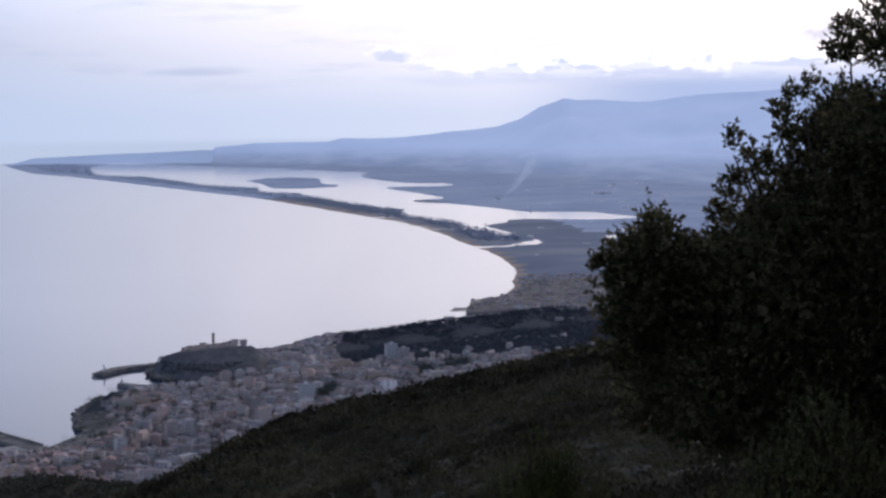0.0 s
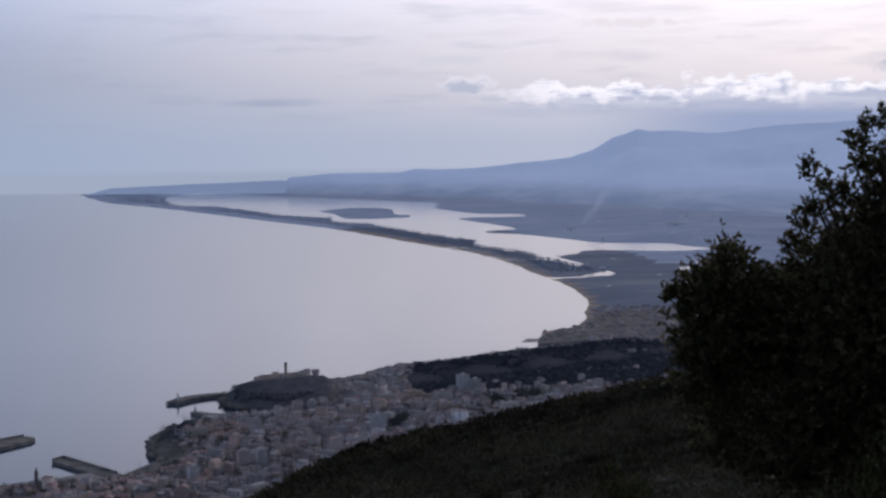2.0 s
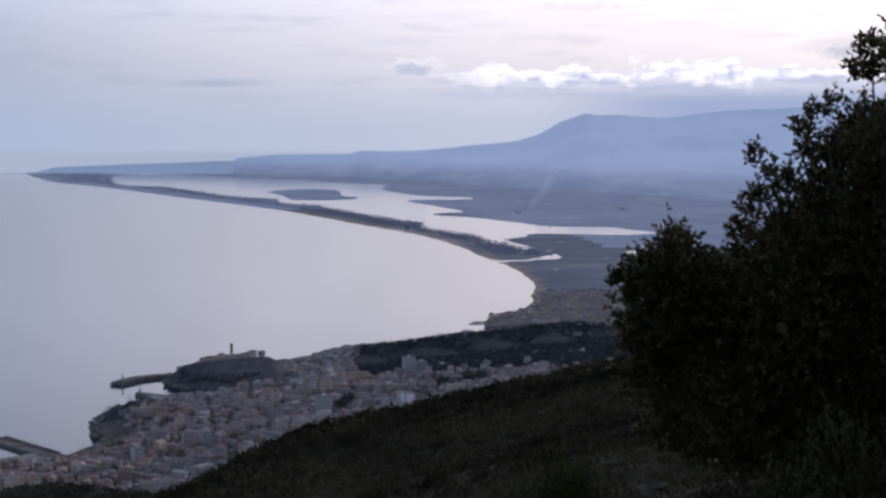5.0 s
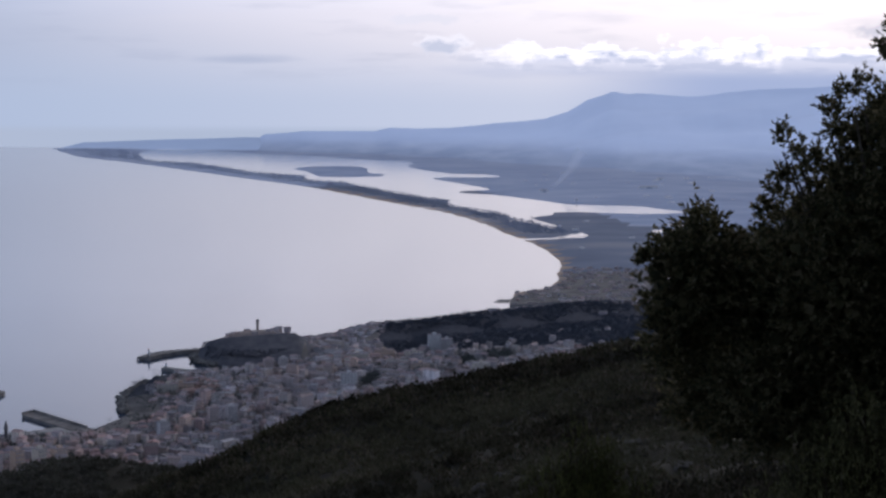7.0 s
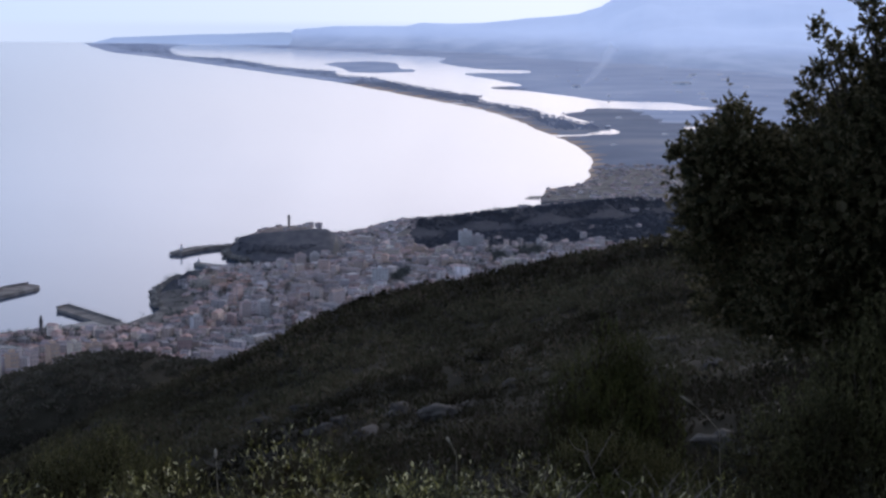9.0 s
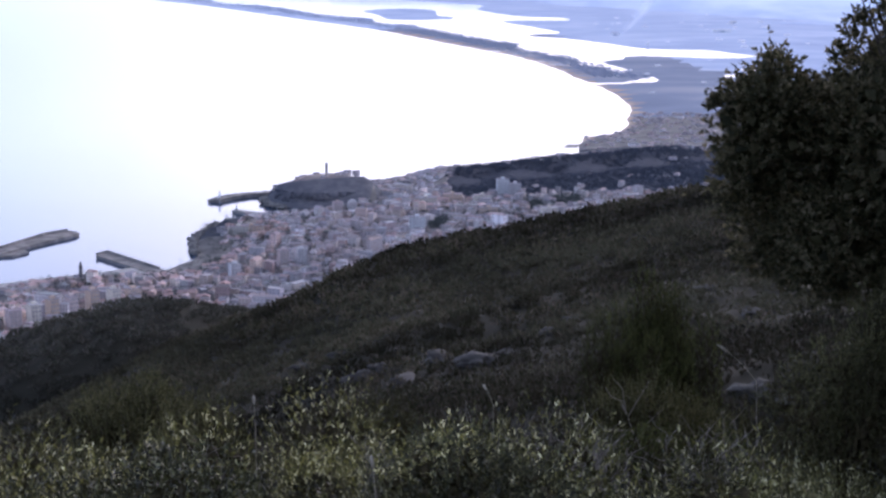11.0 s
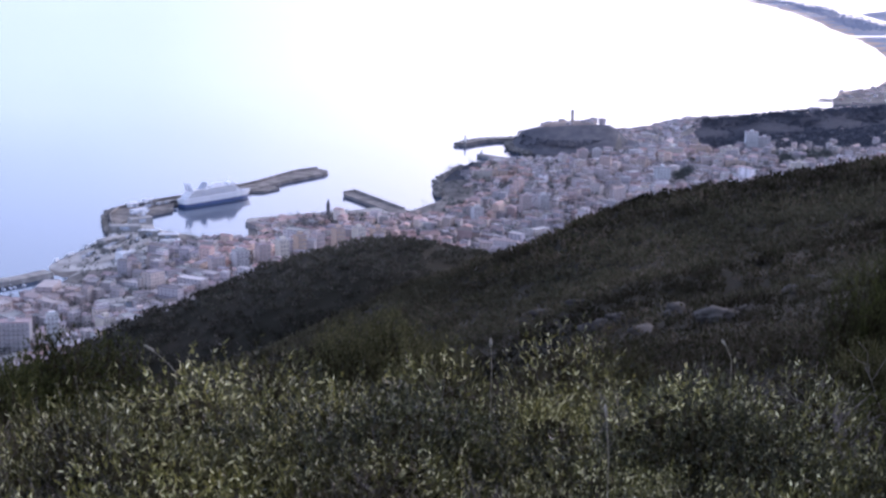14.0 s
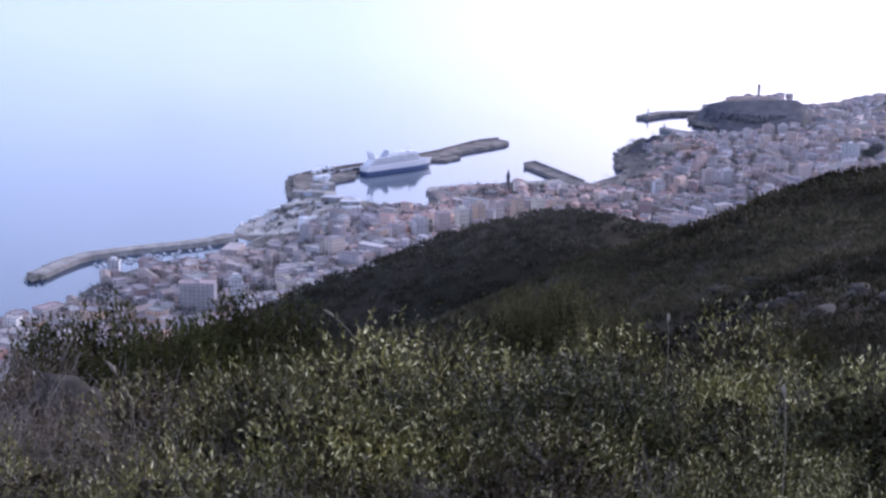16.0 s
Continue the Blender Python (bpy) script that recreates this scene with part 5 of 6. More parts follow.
def boat(x_, y_, turn, s, mast):
    top = tagged(new("boat"), "small white boat moored in the marina", "boat", "moored boats")
    top.matrix_basis = pose(x_, y_, 0, 0, 0, turn)
    ring = ((-1, -0.3), (0.2, -0.34), (0.75, -0.2), (1.05, 0), (0.75, 0.2), (0.2, 0.34), (-1, 0.3))
    part("hull", loft("hull", [[(a * s * 0.9, b_ * s * 0.8, -0.1) for a, b_ in ring], [(a * s, b_ * s, 0.34) for a, b_ in ring]], M_WHITE), top)
    part("cabin", tapered("cabin", [(-0.5 * s, 0.35 * s, 0.22 * s, 0.34, 0.6, 0.2, 0.05)], M_GREYP), top)
    if mast:
        part("mast", tubes_mesh("mast", [([Vector((0.1, 0, 0.3)), Vector((0.1, 0, 2.4 * s))], [0.05, 0.03])], M_WHITE), top)


for i in range(46):
    u = rg.random()
    k = i % 3
    x_ = -219.5 - 26 * u - 3.0 + 0.0
    base = np.array([-216.0, 436.0]) * (1 - u) + np.array([-240.0, 392.0]) * u
    off = (-3.0 - 3.6 * k - rg.random()) * (1 - 0.25 * u)
    q = base + np.array([off * 0.72, -off * 0.35 * 0])
    if distance(np.array([q[0]]), np.array([q[1]]), DIKE)[0] > 3.4 and not inside(np.array([q[0]]), np.array([q[1]]), outline)[0]:
        boat(q[0], q[1], 140 + rg.normal() * 10, 0.9 + 0.5 * rg.random(), i % 2 == 0)

# ---- woods and far trees ----


def tufts(name, label, x_, y_, z_, size, per, leaf, mat, seed, kind="stuff", flat=0.85):
    """Many low leafy clumps as one mesh."""
    rg_ = np.random.default_rng(seed)
    n_ = len(x_)
    size, leaf = np.broadcast_to(size, n_), np.broadcast_to(leaf, n_)
    d_ = unit(rg_.normal(size=(n_, per, 3)))
    d_[..., 2] = np.abs(d_[..., 2])
    lob = 0.75 + 0.3 * np.sin(d_[..., 0] * 5 + rg_.random((n_, 1)) * 6) * np.cos(d_[..., 1] * 5 + rg_.random((n_, 1)) * 6)
    c_ = np.stack([x_, y_, z_], 1)[:, None] + d_ * np.array([1, 1, flat]) * (size[:, None] * lob * (0.55 + 0.45 * rg_.random((n_, per)) ** 0.5))[..., None]
    w_ = unit(d_ * 0.6 + np.array([0, 0, 0.5]) + rg_.normal(size=d_.shape) * 0.4)
    me_ = leaf_mesh(name, c_.reshape(-1, 3), w_.reshape(-1, 3), rg_.normal(size=(n_ * per, 3)), np.repeat(leaf, per) * (0.6 + 0.8 * rg_.random(n_ * per)), np.repeat(leaf * 0.55, per), mat)
    return tagged(new(name, me_), label, "shrubs", kind=kind)


# woods and citadel scrub carry the same painted blue haze
M_WOODS = leaf_material("hazed_woods", [(0.06, 0.07, 0.094), (0.078, 0.088, 0.114), (0.10, 0.11, 0.138)], 0.9, 0.0)
M_CITADEL_SCRUB = leaf_material("hazed_citadel_scrub", [(0.085, 0.095, 0.125), (0.11, 0.12, 0.15), (0.14, 0.145, 0.17)], 0.9, 0.0)
M_GARDEN = leaf_material("garden_leaf", [(0.06, 0.07, 0.072), (0.09, 0.10, 0.098), (0.13, 0.14, 0.13)], 0.9, 0.0)
# pale blue of distant haze painted into the pines' leaves
M_SANDBAR = leaf_material("hazed_pines", [(0.24, 0.285, 0.39), (0.28, 0.325, 0.43)], 0.95, 0.5)
n = 8000
wx, wy = rng.uniform(-70, 130, n), rng.uniform(690, 925, n)
wd = distance(wx, wy, coast)
wz = ground_z(wx, wy, wd)
ok = inside(wx, wy, outline) & (smooth((wx + 55) / 30) * smooth((wy - 715) / 25) > 0.25) & (wd > 5)
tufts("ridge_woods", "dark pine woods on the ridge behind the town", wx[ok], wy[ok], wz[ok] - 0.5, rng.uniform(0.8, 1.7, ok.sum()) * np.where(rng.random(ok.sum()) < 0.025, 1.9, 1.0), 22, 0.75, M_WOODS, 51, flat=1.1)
n = 6000
wx, wy = rng.uniform(-138, -82, n), rng.uniform(705, 770, n)
wd = distance(wx, wy, coast)
wz = ground_z(wx, wy, wd)
ok = inside(wx, wy, outline) & (np.hypot(wx + 106, wy - 741) < 33) & (wz < 7.2)
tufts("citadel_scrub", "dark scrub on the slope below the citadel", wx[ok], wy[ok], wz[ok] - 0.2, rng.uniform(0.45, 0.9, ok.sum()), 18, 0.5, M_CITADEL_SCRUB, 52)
n = 8600
wx, wy = rng.uniform(-250, 10, n), rng.uniform(340, 720, n)
parks = np.concatenate([rng.uniform(-1, 1, (130, 2)) * (q[2], q[3]) + (q[0], q[1]) for q in GROVES])
wx, wy = np.concatenate([wx, parks[:, 0]]), np.concatenate([wy, parks[:, 1]])
n = len(wx)
wd = distance(wx, wy, coast)
wz = ground_z(wx, wy, wd)
grove = fbm(wx, wy, 0.035, 3, 4.0)
in_grove = np.any([np.hypot((wx - q[0]) / q[2], (wy - q[1]) / q[3]) < 1 for q in GROVES], axis=0)
ok = inside(wx, wy, outline) & (wd > 4) & (wz < 26) & ~((wx < -190) & (wy > 500)) & ((grove > 0.1) | (rng.random(n) < np.where(wy < 440, 0.6, 0.34)) | in_grove) & (np.hypot(wx + 105, wy - 740) > 36)
tufts("town_trees", "dark garden trees between the houses", wx[ok], wy[ok], wz[ok] + 0.9, rng.uniform(0.8, 2.2, ok.sum()), 20, 0.6, M_GARDEN, 53, flat=1.5)
n = 4500
u = rng.random(n)
sp_line = np.array(curve(SPIT_COAST[:12], 0.004))
k = (u * (len(sp_line) - 1)).astype(int)
q = sp_line[k] + np.stack([(0.01 + 0.03 * rng.random(n)), 0.02 * rng.random(n)], 1) * np.hypot(*sp_line[k].T)[:, None]
ok = inside(q[:, 0], q[:, 1], outline) & ~inside(q[:, 0], q[:, 1], lagoon) & (distance(q[:, 0], q[:, 1], sp_line) > 0.006 * np.hypot(q[:, 0], q[:, 1]))
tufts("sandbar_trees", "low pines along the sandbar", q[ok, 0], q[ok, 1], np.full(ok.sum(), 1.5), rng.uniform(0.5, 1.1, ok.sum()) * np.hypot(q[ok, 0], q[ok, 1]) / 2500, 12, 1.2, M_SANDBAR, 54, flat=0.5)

# pale roofs and fields scattered over the plain
n = 70
pa, pr = rng.uniform(1.5, 16, n), rng.uniform(1120, 3300, n)
px, py = pr * np.sin(np.radians(pa)), pr * np.cos(np.radians(pa))
ok = inside(px, py, outline) & ~inside(px, py, lagoon) & (distance(px, py, coast) > 20)
tagged(new("plain_buildings", boxes_mesh("plain_buildings", [(x_ - w, x_ + w, y_ - w * 0.7, y_ + w * 0.7, 1, 1 + w * 0.35 + 0.8) for x_, y_, w in zip(px[ok], py[ok], rng.uniform(1.0, 3.6, ok.sum()) * pr[ok] / 1800)], M_WHITE)),
       "scattered pale farm and factory buildings on the plain", "buildings", kind="stuff")

for q in ((112.5, 2322, 6.2, 3.0, 3.4, 4), (281, 2450, 14.5, 4.0, 3.0, 12), (338, 2780, 6.0, 4.0, 2.6, 8), (144, 2086, 1.8, 1.5, 3.0, 0)):
    shed(*q, M_WHITE, "long white farm shed on the far plain", "farm_shed", "farm sheds")
# a thin smoke plume drifting over the plain
M_SMOKE = bpy.data.materials.new("thin_smoke")
M_SMOKE.use_nodes = True
st = M_SMOKE.node_tree
sm, sd, sx_ = st.nodes.new("ShaderNodeBsdfTransparent"), st.nodes.new("ShaderNodeBsdfTranslucent"), st.nodes.new("ShaderNodeMixShader")
sd.inputs[0].default_value = (0.78, 0.86, 1.0, 1)
sx_.inputs[0].default_value = 0.038
st.links.new(sm.outputs[0], sx_.inputs[1]), st.links.new(sd.outputs[0], sx_.inputs[2]), st.links.new(sx_.outputs[0], st.nodes["Material Output"].inputs[0])
drift = curve([(129, 2), (142, 12), (155, 27), (166, 44), (174, 60), (184, 68)], 0.05)
drift = [Vector((q[0] + 1.5 * math.sin(k * 1.7), 2440, q[1])) for k, q in enumerate(drift)]
me = tubes_mesh("smoke_plume", [(drift, [w * (2.5 + 10.5 * (k / len(drift)) + 1.6 * math.sin(k * 1.9 + 3 * w)) for k in range(len(drift))]) for w in (1.0, 0.72, 0.45)], M_SMOKE, 10)
me.shade_smooth()
tagged(new("smoke_plume", me), "thin pale smoke plume rising from the plain", "smoke", kind="stuff")

# ---- plants of the hillside ----
rng = np.random.default_rng(7)


def dome_points(n_, lobes, rng_, shell=0.72):
    """Points on uneven lobes (x, y, z, radius), with their outward ways; those deep inside another lobe are dropped."""
    lobes = np.array(lobes, float)
    w_ = lobes[:, 3] ** 2
    pick = rng_.choice(len(lobes), n_, p=w_ / w_.sum())
    d_ = unit(rng_.normal(size=(n_, 3)))
    rr = lobes[pick, 3] * (shell + (1.05 - shell) * rng_.random(n_) ** 0.7)
    p_ = lobes[pick, :3] + d_ * rr[:, None]
    ok_ = np.ones(n_, bool)
    for l_ in lobes:
        ok_ &= np.linalg.norm(p_ - l_[:3], axis=1) > l_[3] * (shell - 0.06)
    return p_[ok_], d_[ok_]


def shoots(p_, d_, per, reach, rng_, rise=0.6, spread=0.62):
    """Leaves set along short shoots at the points p that grow outward and upward."""
    n_ = len(p_)
    axis = unit(d_ * 0.7 + np.array([0, 0, rise]) + rng_.normal(size=(n_, 3)) * 0.3)
    u_ = rng_.random((n_, per))
    long = reach * (0.5 + rng_.random((n_, 1)))
    base = p_[:, None] + axis[:, None] * (u_ * long)[..., None]
    out = unit(axis[:, None] * 0.9 + rng_.normal(size=(n_, per, 3)) * spread)
    return base.reshape(-1, 3), out.reshape(-1, 3)


# brown of twigs, darkened to paint the shade in gaps between leaves
M_INNER_SHADE = leaf_material("shaded_inner_leaf", [(0.024, 0.02, 0.009), (0.055, 0.045, 0.022)], 0.85, 0.0)
M_BROWN_LEAF = leaf_material("withered_leaf", [(0.0476, 0.0364, 0.0224), (0.0854, 0.0658, 0.0406), (0.136, 0.104, 0.0742), (0.272, 0.224, 0.176)], 0.6, 0.1, 1.4, 0.4)
TALL = {}


def shrub(name, label, lobes, tips, per, leaf, mat, seed, slim=0.36, group="hillside shrubs", reach=4.5, rise=0.9, inner=1.0):
    """A shrub: stems from one root and a crown of leafy shoots on uneven lobes, standing at the origin."""
    rg_ = np.random.default_rng(seed)
    top = tagged(new(name), label, "shrub", group)
    p_, d_ = dome_points(tips, lobes, rg_, 0.6)
    keep_ = p_[:, 2] > 0.05
    p_, d_ = p_[keep_], d_[keep_]
    b0_, w0_ = shoots(p_, d_, per, leaf * reach, rg_, rise, 0.45 if rise > 0.8 else 0.62)
    TALL[top.name] = float(np.percentile(b0_[:, 2], 99)) + leaf * 0.5
    lb = np.array(lobes, float)
    n_in = int(tips * inner)
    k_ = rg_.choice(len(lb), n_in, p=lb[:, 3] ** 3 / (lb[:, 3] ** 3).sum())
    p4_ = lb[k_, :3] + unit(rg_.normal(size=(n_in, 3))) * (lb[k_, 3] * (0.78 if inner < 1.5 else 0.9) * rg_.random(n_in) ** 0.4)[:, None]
    part("inner_foliage", leaf_mesh("inner_foliage", p4_, rg_.normal(size=p4_.shape), rg_.normal(size=p4_.shape), max(leaf * 1.9, 0.06), max(leaf * 1.1, 0.036), M_INNER_SHADE), top)
    part("foliage", leaf_mesh("foliage", b0_, w0_, rg_.normal(size=b0_.shape), leaf * (0.6 + 0.8 * rg_.random(len(b0_))), leaf * slim, mat), top)
    runs_ = []
    for q_ in p_[:: max(1, len(p_) // 45)]:
        a_, e_ = Vector((rg_.normal() * 0.06, rg_.normal() * 0.06, -0.25)), Vector(q_)
        m_ = a_.lerp(e_, 0.5) + Vector(rg_.normal(size=3) * 0.08)
        runs_.append(([a_, m_, e_], [0.009, 0.006, 0.0025]))
    part("branchwork", tubes_mesh("branchwork", runs_, M_BARK, 4), top)
    return top


def twig_shrub(seed):
    """A leafless grey shrub: fine forked twigs."""
    rg_ = np.random.default_rng(seed)
    top = tagged(new("bare_shrub"), "leafless grey-brown shrub of fine forked twigs", "shrub", "bare shrubs")
    TALL[top.name] = 0.95
    runs_, main_ = [], []
    for _ in range(34):
        tip = Vector((rg_.normal() * 0.3, rg_.normal() * 0.3, 0.45 + 0.45 * rg_.random()))
        a_ = Vector((rg_.normal() * 0.05, rg_.normal() * 0.05, -0.2))
        m_ = a_.lerp(tip, 0.5) + Vector(rg_.normal(size=3) * 0.06)
        n_ = a_.lerp(tip, 0.78) + Vector(rg_.normal(size=3) * 0.05)
        main_.append(([a_, m_, n_, tip], [0.004, 0.003, 0.002, 0.001]))
        for _k in range(16):
            s_ = m_.lerp(tip, rg_.random())
            e_ = s_ + Vector((rg_.normal() * 0.08, rg_.normal() * 0.08, 0.03 + 0.12 * rg_.random()))
            runs_.append(([s_, s_.lerp(e_, 0.5) + Vector(rg_.normal(size=3) * 0.012), e_], [0.0018, 0.0014, 0.0008]))
    part("branchwork", tubes_mesh("branchwork", main_, M_TWIG, 3), top)
    part("twig_crown", tubes_mesh("twig_crown", runs_, M_TWIG, 3), top)
    return top


def place(az_, r_, sink=0.0):
    x_, y_ = r_ * math.sin(radians(az_)), r_ * math.cos(radians(az_))
    return x_, y_, float(ground_z(np.array([x_]), np.array([y_]), np.array([300.0]))[0]) - sink


used = set()


def plant(ob, az_, r_, el_top, wide=1.0):
    """Stands a shrub at that azimuth and distance so that it reaches up to the given height angle."""
    x_, y_, z_ = place(az_, r_)
    top_z = TALL[ob.name]
    s_ = min(1.4, max(0.22, (EYE_Z + (r_ + 0.42 * top_z * wide) * math.tan(radians(el_top)) - z_) / top_z))
    m_ = pose(x_, y_, z_, 0, 0, rng.random() * 360) @ Matrix.Diagonal((s_ * wide, s_ * wide, s_, 1))
    if ob.name in used:
        return copy_thing(ob, m_ @ Matrix.Diagonal([1 / k_ for k_ in ob.scale] + [1]))
    used.add(ob.name)
    ob.matrix_basis = m_
    return ob


kinds = []
for s in range(4):
    rg = np.random.default_rng(20 + s)
    lobes = [(0, 0, 0.4, 0.42)] + [(*(rg.normal(size=2) * 0.34), 0.3 + 0.35 * rg.random(), 0.2 + 0.17 * rg.random()) for _ in range(9)]
    kinds.append(shrub("mastic_shrub", "olive-green evergreen shrub with narrow glossy leaves on the slope", lobes, 2000, 8, 0.034, M_GLINT_LEAF, 40 + s, 0.27, reach=4.4, rise=1.3))
# the same shrub form, shade painted into its leaf colour
for s in range(2):
    rg = np.random.default_rng(26 + s)
    lobes = [(0, 0, 0.4, 0.42)] + [(*(rg.normal(size=2) * 0.34), 0.3 + 0.35 * rg.random(), 0.2 + 0.17 * rg.random()) for _ in range(9)]
    kinds.append(shrub("mastic_shrub", "olive evergreen shrub with narrow leaves darkened as if shaded on the slope", lobes, 2000, 8, 0.025, M_SHADE_LEAF, 46 + s, 0.42, reach=4.6))
# nearer rows: shade is painted into these leaves as a darker tone
for s in range(2):
    rg = np.random.default_rng(24 + s)
    lobes = [(0, 0, 0.4, 0.42)] + [(*(rg.normal(size=2) * 0.34), 0.3 + 0.35 * rg.random(), 0.2 + 0.17 * rg.random()) for _ in range(9)]
    kinds.append(shrub("mastic_shrub", "olive-green evergreen shrub with narrow glossy leaves on the slope", lobes, 2000, 8, 0.028, M_GLINT_SHADE, 50 + s, 0.3, reach=5.0, rise=1.2))
for s in range(2):
    rg = np.random.default_rng(28 + s)
    lobes = [(0, 0, 0.36, 0.4)] + [(*(rg.normal(size=2) * 0.34), 0.25 + 0.35 * rg.random(), 0.18 + 0.17 * rg.random()) for _ in range(9)]
    kinds.append(shrub("withered_shrub", "brown half-withered low shrub with small leaves on the slope", lobes, 1500, 7, 0.02, M_BROWN_LEAF, 48 + s, 0.4, reach=5.5))
M_DARK_LEAF = leaf_material("dark_shrub_leaf", [(0.028, 0.032, 0.011), (0.059, 0.064, 0.020), (0.106, 0.105, 0.034)], 0.6, 0.1, 1.2, 0.4)
darks = []
for s in range(2):
    rg = np.random.default_rng(30 + s)
    lobes = [(0, 0, 0.9, 0.8)] + [(*(rg.normal(size=2) * 0.5), 0.5 + 1.0 * rg.random(), 0.35 + 0.25 * rg.random()) for _ in range(12)]
    darks.append(shrub("dark_shrub", "dense dark green rounded shrub on the slope", lobes, 6500, 7, 0.032, M_DARK_LEAF, 60 + s, 0.6, reach=2.0, rise=0.25, inner=1.8))
M_TALL_LEAF = leaf_material("tall_shrub_leaf", [(0.0346, 0.035, 0.014), (0.0596, 0.059, 0.023), (0.0961, 0.090, 0.037), (0.146, 0.134, 0.068)], 0.6, 0.15, 2.0, 0.5)
bigs = []
for s in range(2):
    rg = np.random.default_rng(34 + s)
    lobes = [(0, 0, 0.8, 0.75)] + [(*(rg.normal(size=2) * 0.55), 0.4 + 0.9 * rg.random(), 0.3 + 0.25 * rg.random()) for _ in range(12)]
    bigs.append(shrub("tall_shrub", "large rounded olive-green shrub on the slope", lobes, 4600, 7, 0.034, M_TALL_LEAF, 64 + s, 0.45, reach=2.6, rise=0.4))
twigs = [twig_shrub(70), twig_shrub(71)]
for r_, low, step in ((6.1, 0.0, 2.5), (5.3, 1.1, 2.9), (4.5, 2.6, 3.3), (3.8, 4.4, 4.0), (3.2, 6.4, 5.0)):
    for a in np.arange(-40, 10, step):
        a = a + rng.normal() * 0.7
        q = r_ + rng.normal() * 0.25
        # near rows and hollows get more of the darkened kinds, imitating shade
        hollow = -25.5 < a < -19.5 or -14.5 < a < -8.5
        dull = rng.random() < ((1.0 if hollow else 0.2 if a > -5 else 0.5) if r_ < 4.9 else 0.2)
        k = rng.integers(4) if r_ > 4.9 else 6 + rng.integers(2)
        if dull:
            k = (4, 5, 8, 9)[rng.integers(4)]
        ob = twigs[rng.integers(2)] if (a < -28.5 and rng.random() < 0.5) or rng.random() < 0.08 else kinds[k]
        drop = 1.3 if hollow and r_ < 5.8 else 0.0
        plant(ob, a, q, np.interp(a, BROW[:, 0], BROW[:, 1]) - low - drop - 0.2 + rng.normal() * (0.32 if r_ > 6 else 0.55), 0.8 + 0.45 * rng.random())
for a, r_, e, w in ((-33.2, 10.4, -16.9, 0.6), (-32.0, 10.2, -16.4, 0.6), (-30.7, 9.8, -16.0, 0.55), (-29.7, 10.2, -15.8, 0.55), (-28.7, 9.8, -15.7, 0.55), (-27.7, 10.2, -15.7, 0.55), (-26.8, 9.8, -15.8, 0.55), (-25.9, 10.0, -16.1, 0.5)):
    plant(darks[rng.integers(2)], a, r_, e, w)
for a, r_, e, w in ((-15.5, 12, -15.4, 0.5), (-14.5, 12.5, -14.7, 0.55), (-13.5, 12.5, -14.7, 0.55), (-12.6, 12, -15.3, 0.5), (-14.8, 11, -16.6, 0.6), (-13.0, 11, -16.5, 0.6), (-17.2, 11, -17.1, 0.6), (-8.0, 10.5, -16.7, 0.6), (-6.0, 11, -15.8, 0.65), (-4.8, 11.4, -15.9, 0.6), (-20.5, 11, -17.7, 0.6), (-22.5, 12, -17.3, 0.6), (-27.2, 7.6, -17.6, 0.6), (-25.6, 7.4, -17.4, 0.6)):
    plant(bigs[rng.integers(2)], a, r_, e, w)
for a, r_, e in ((4.9, 11.2, -11.5), (4.3, 11, -12.3), (3.6, 10.6, -13.1), (5.3, 10.8, -13.1)):
    plant(darks[rng.integers(2)], a, r_, e, 0.26)
for a, r_, e in ((3.3, 9.2, -15.2), (4.4, 9.4, -14.6), (5.6, 9.2, -15.6)):
    plant(bigs[rng.integers(2)], a, r_, e, 0.5)
for a, r_, e in ((4.6, 6.6, -18.9), (6.8, 6.4, -18.3), (8.2, 6.0, -18.4), (7.4, 5.2, -20.0), (9.6, 6.2, -17.6), (11.0, 6.6, -16.8)):
    plant(kinds[(4, 6, 8, 7, 5, 9)[rng.integers(6)]], a, r_, e, 0.9)
for a, r_, e in ((2.4, 7.6, -16.6), (3.6, 7.2, -16.9), (5.2, 7.4, -16.4), (6.6, 7.8, -15.6), (1.2, 7.4, -16.8)):
    plant(twigs[rng.integers(2)], a, r_, e, 0.9)
for a, r_, e in ((2.0, 8.2, -16.6), (3.4, 8.0, -15.6), (5.0, 8.4, -16.0), (6.4, 8.0, -16.4), (9.0, 7.4, -17.5), (12.6, 7.8, -12.6), (14.4, 7.8, -10.9), (16.4, 8.0, -9.8), (10.5, 8.6, -15.2)):
    plant((bigs if a > 8.5 else darks)[rng.integers(2)] if a > 8 or a in (3.4, 5.0) else twigs[0], a, r_, e - (0.6 if a < 8 else 0), 0.6)
for a, r_, e in ((-16.2, 4.6, -19.6), (-26.0, 4.2, -20.6), (0.8, 6.8, -16.9), (1.8, 7.6, -16.6), (-31.5, 5.8, -18.3)):
    plant(twigs[rng.integers(2)], a, r_, e, 0.9)


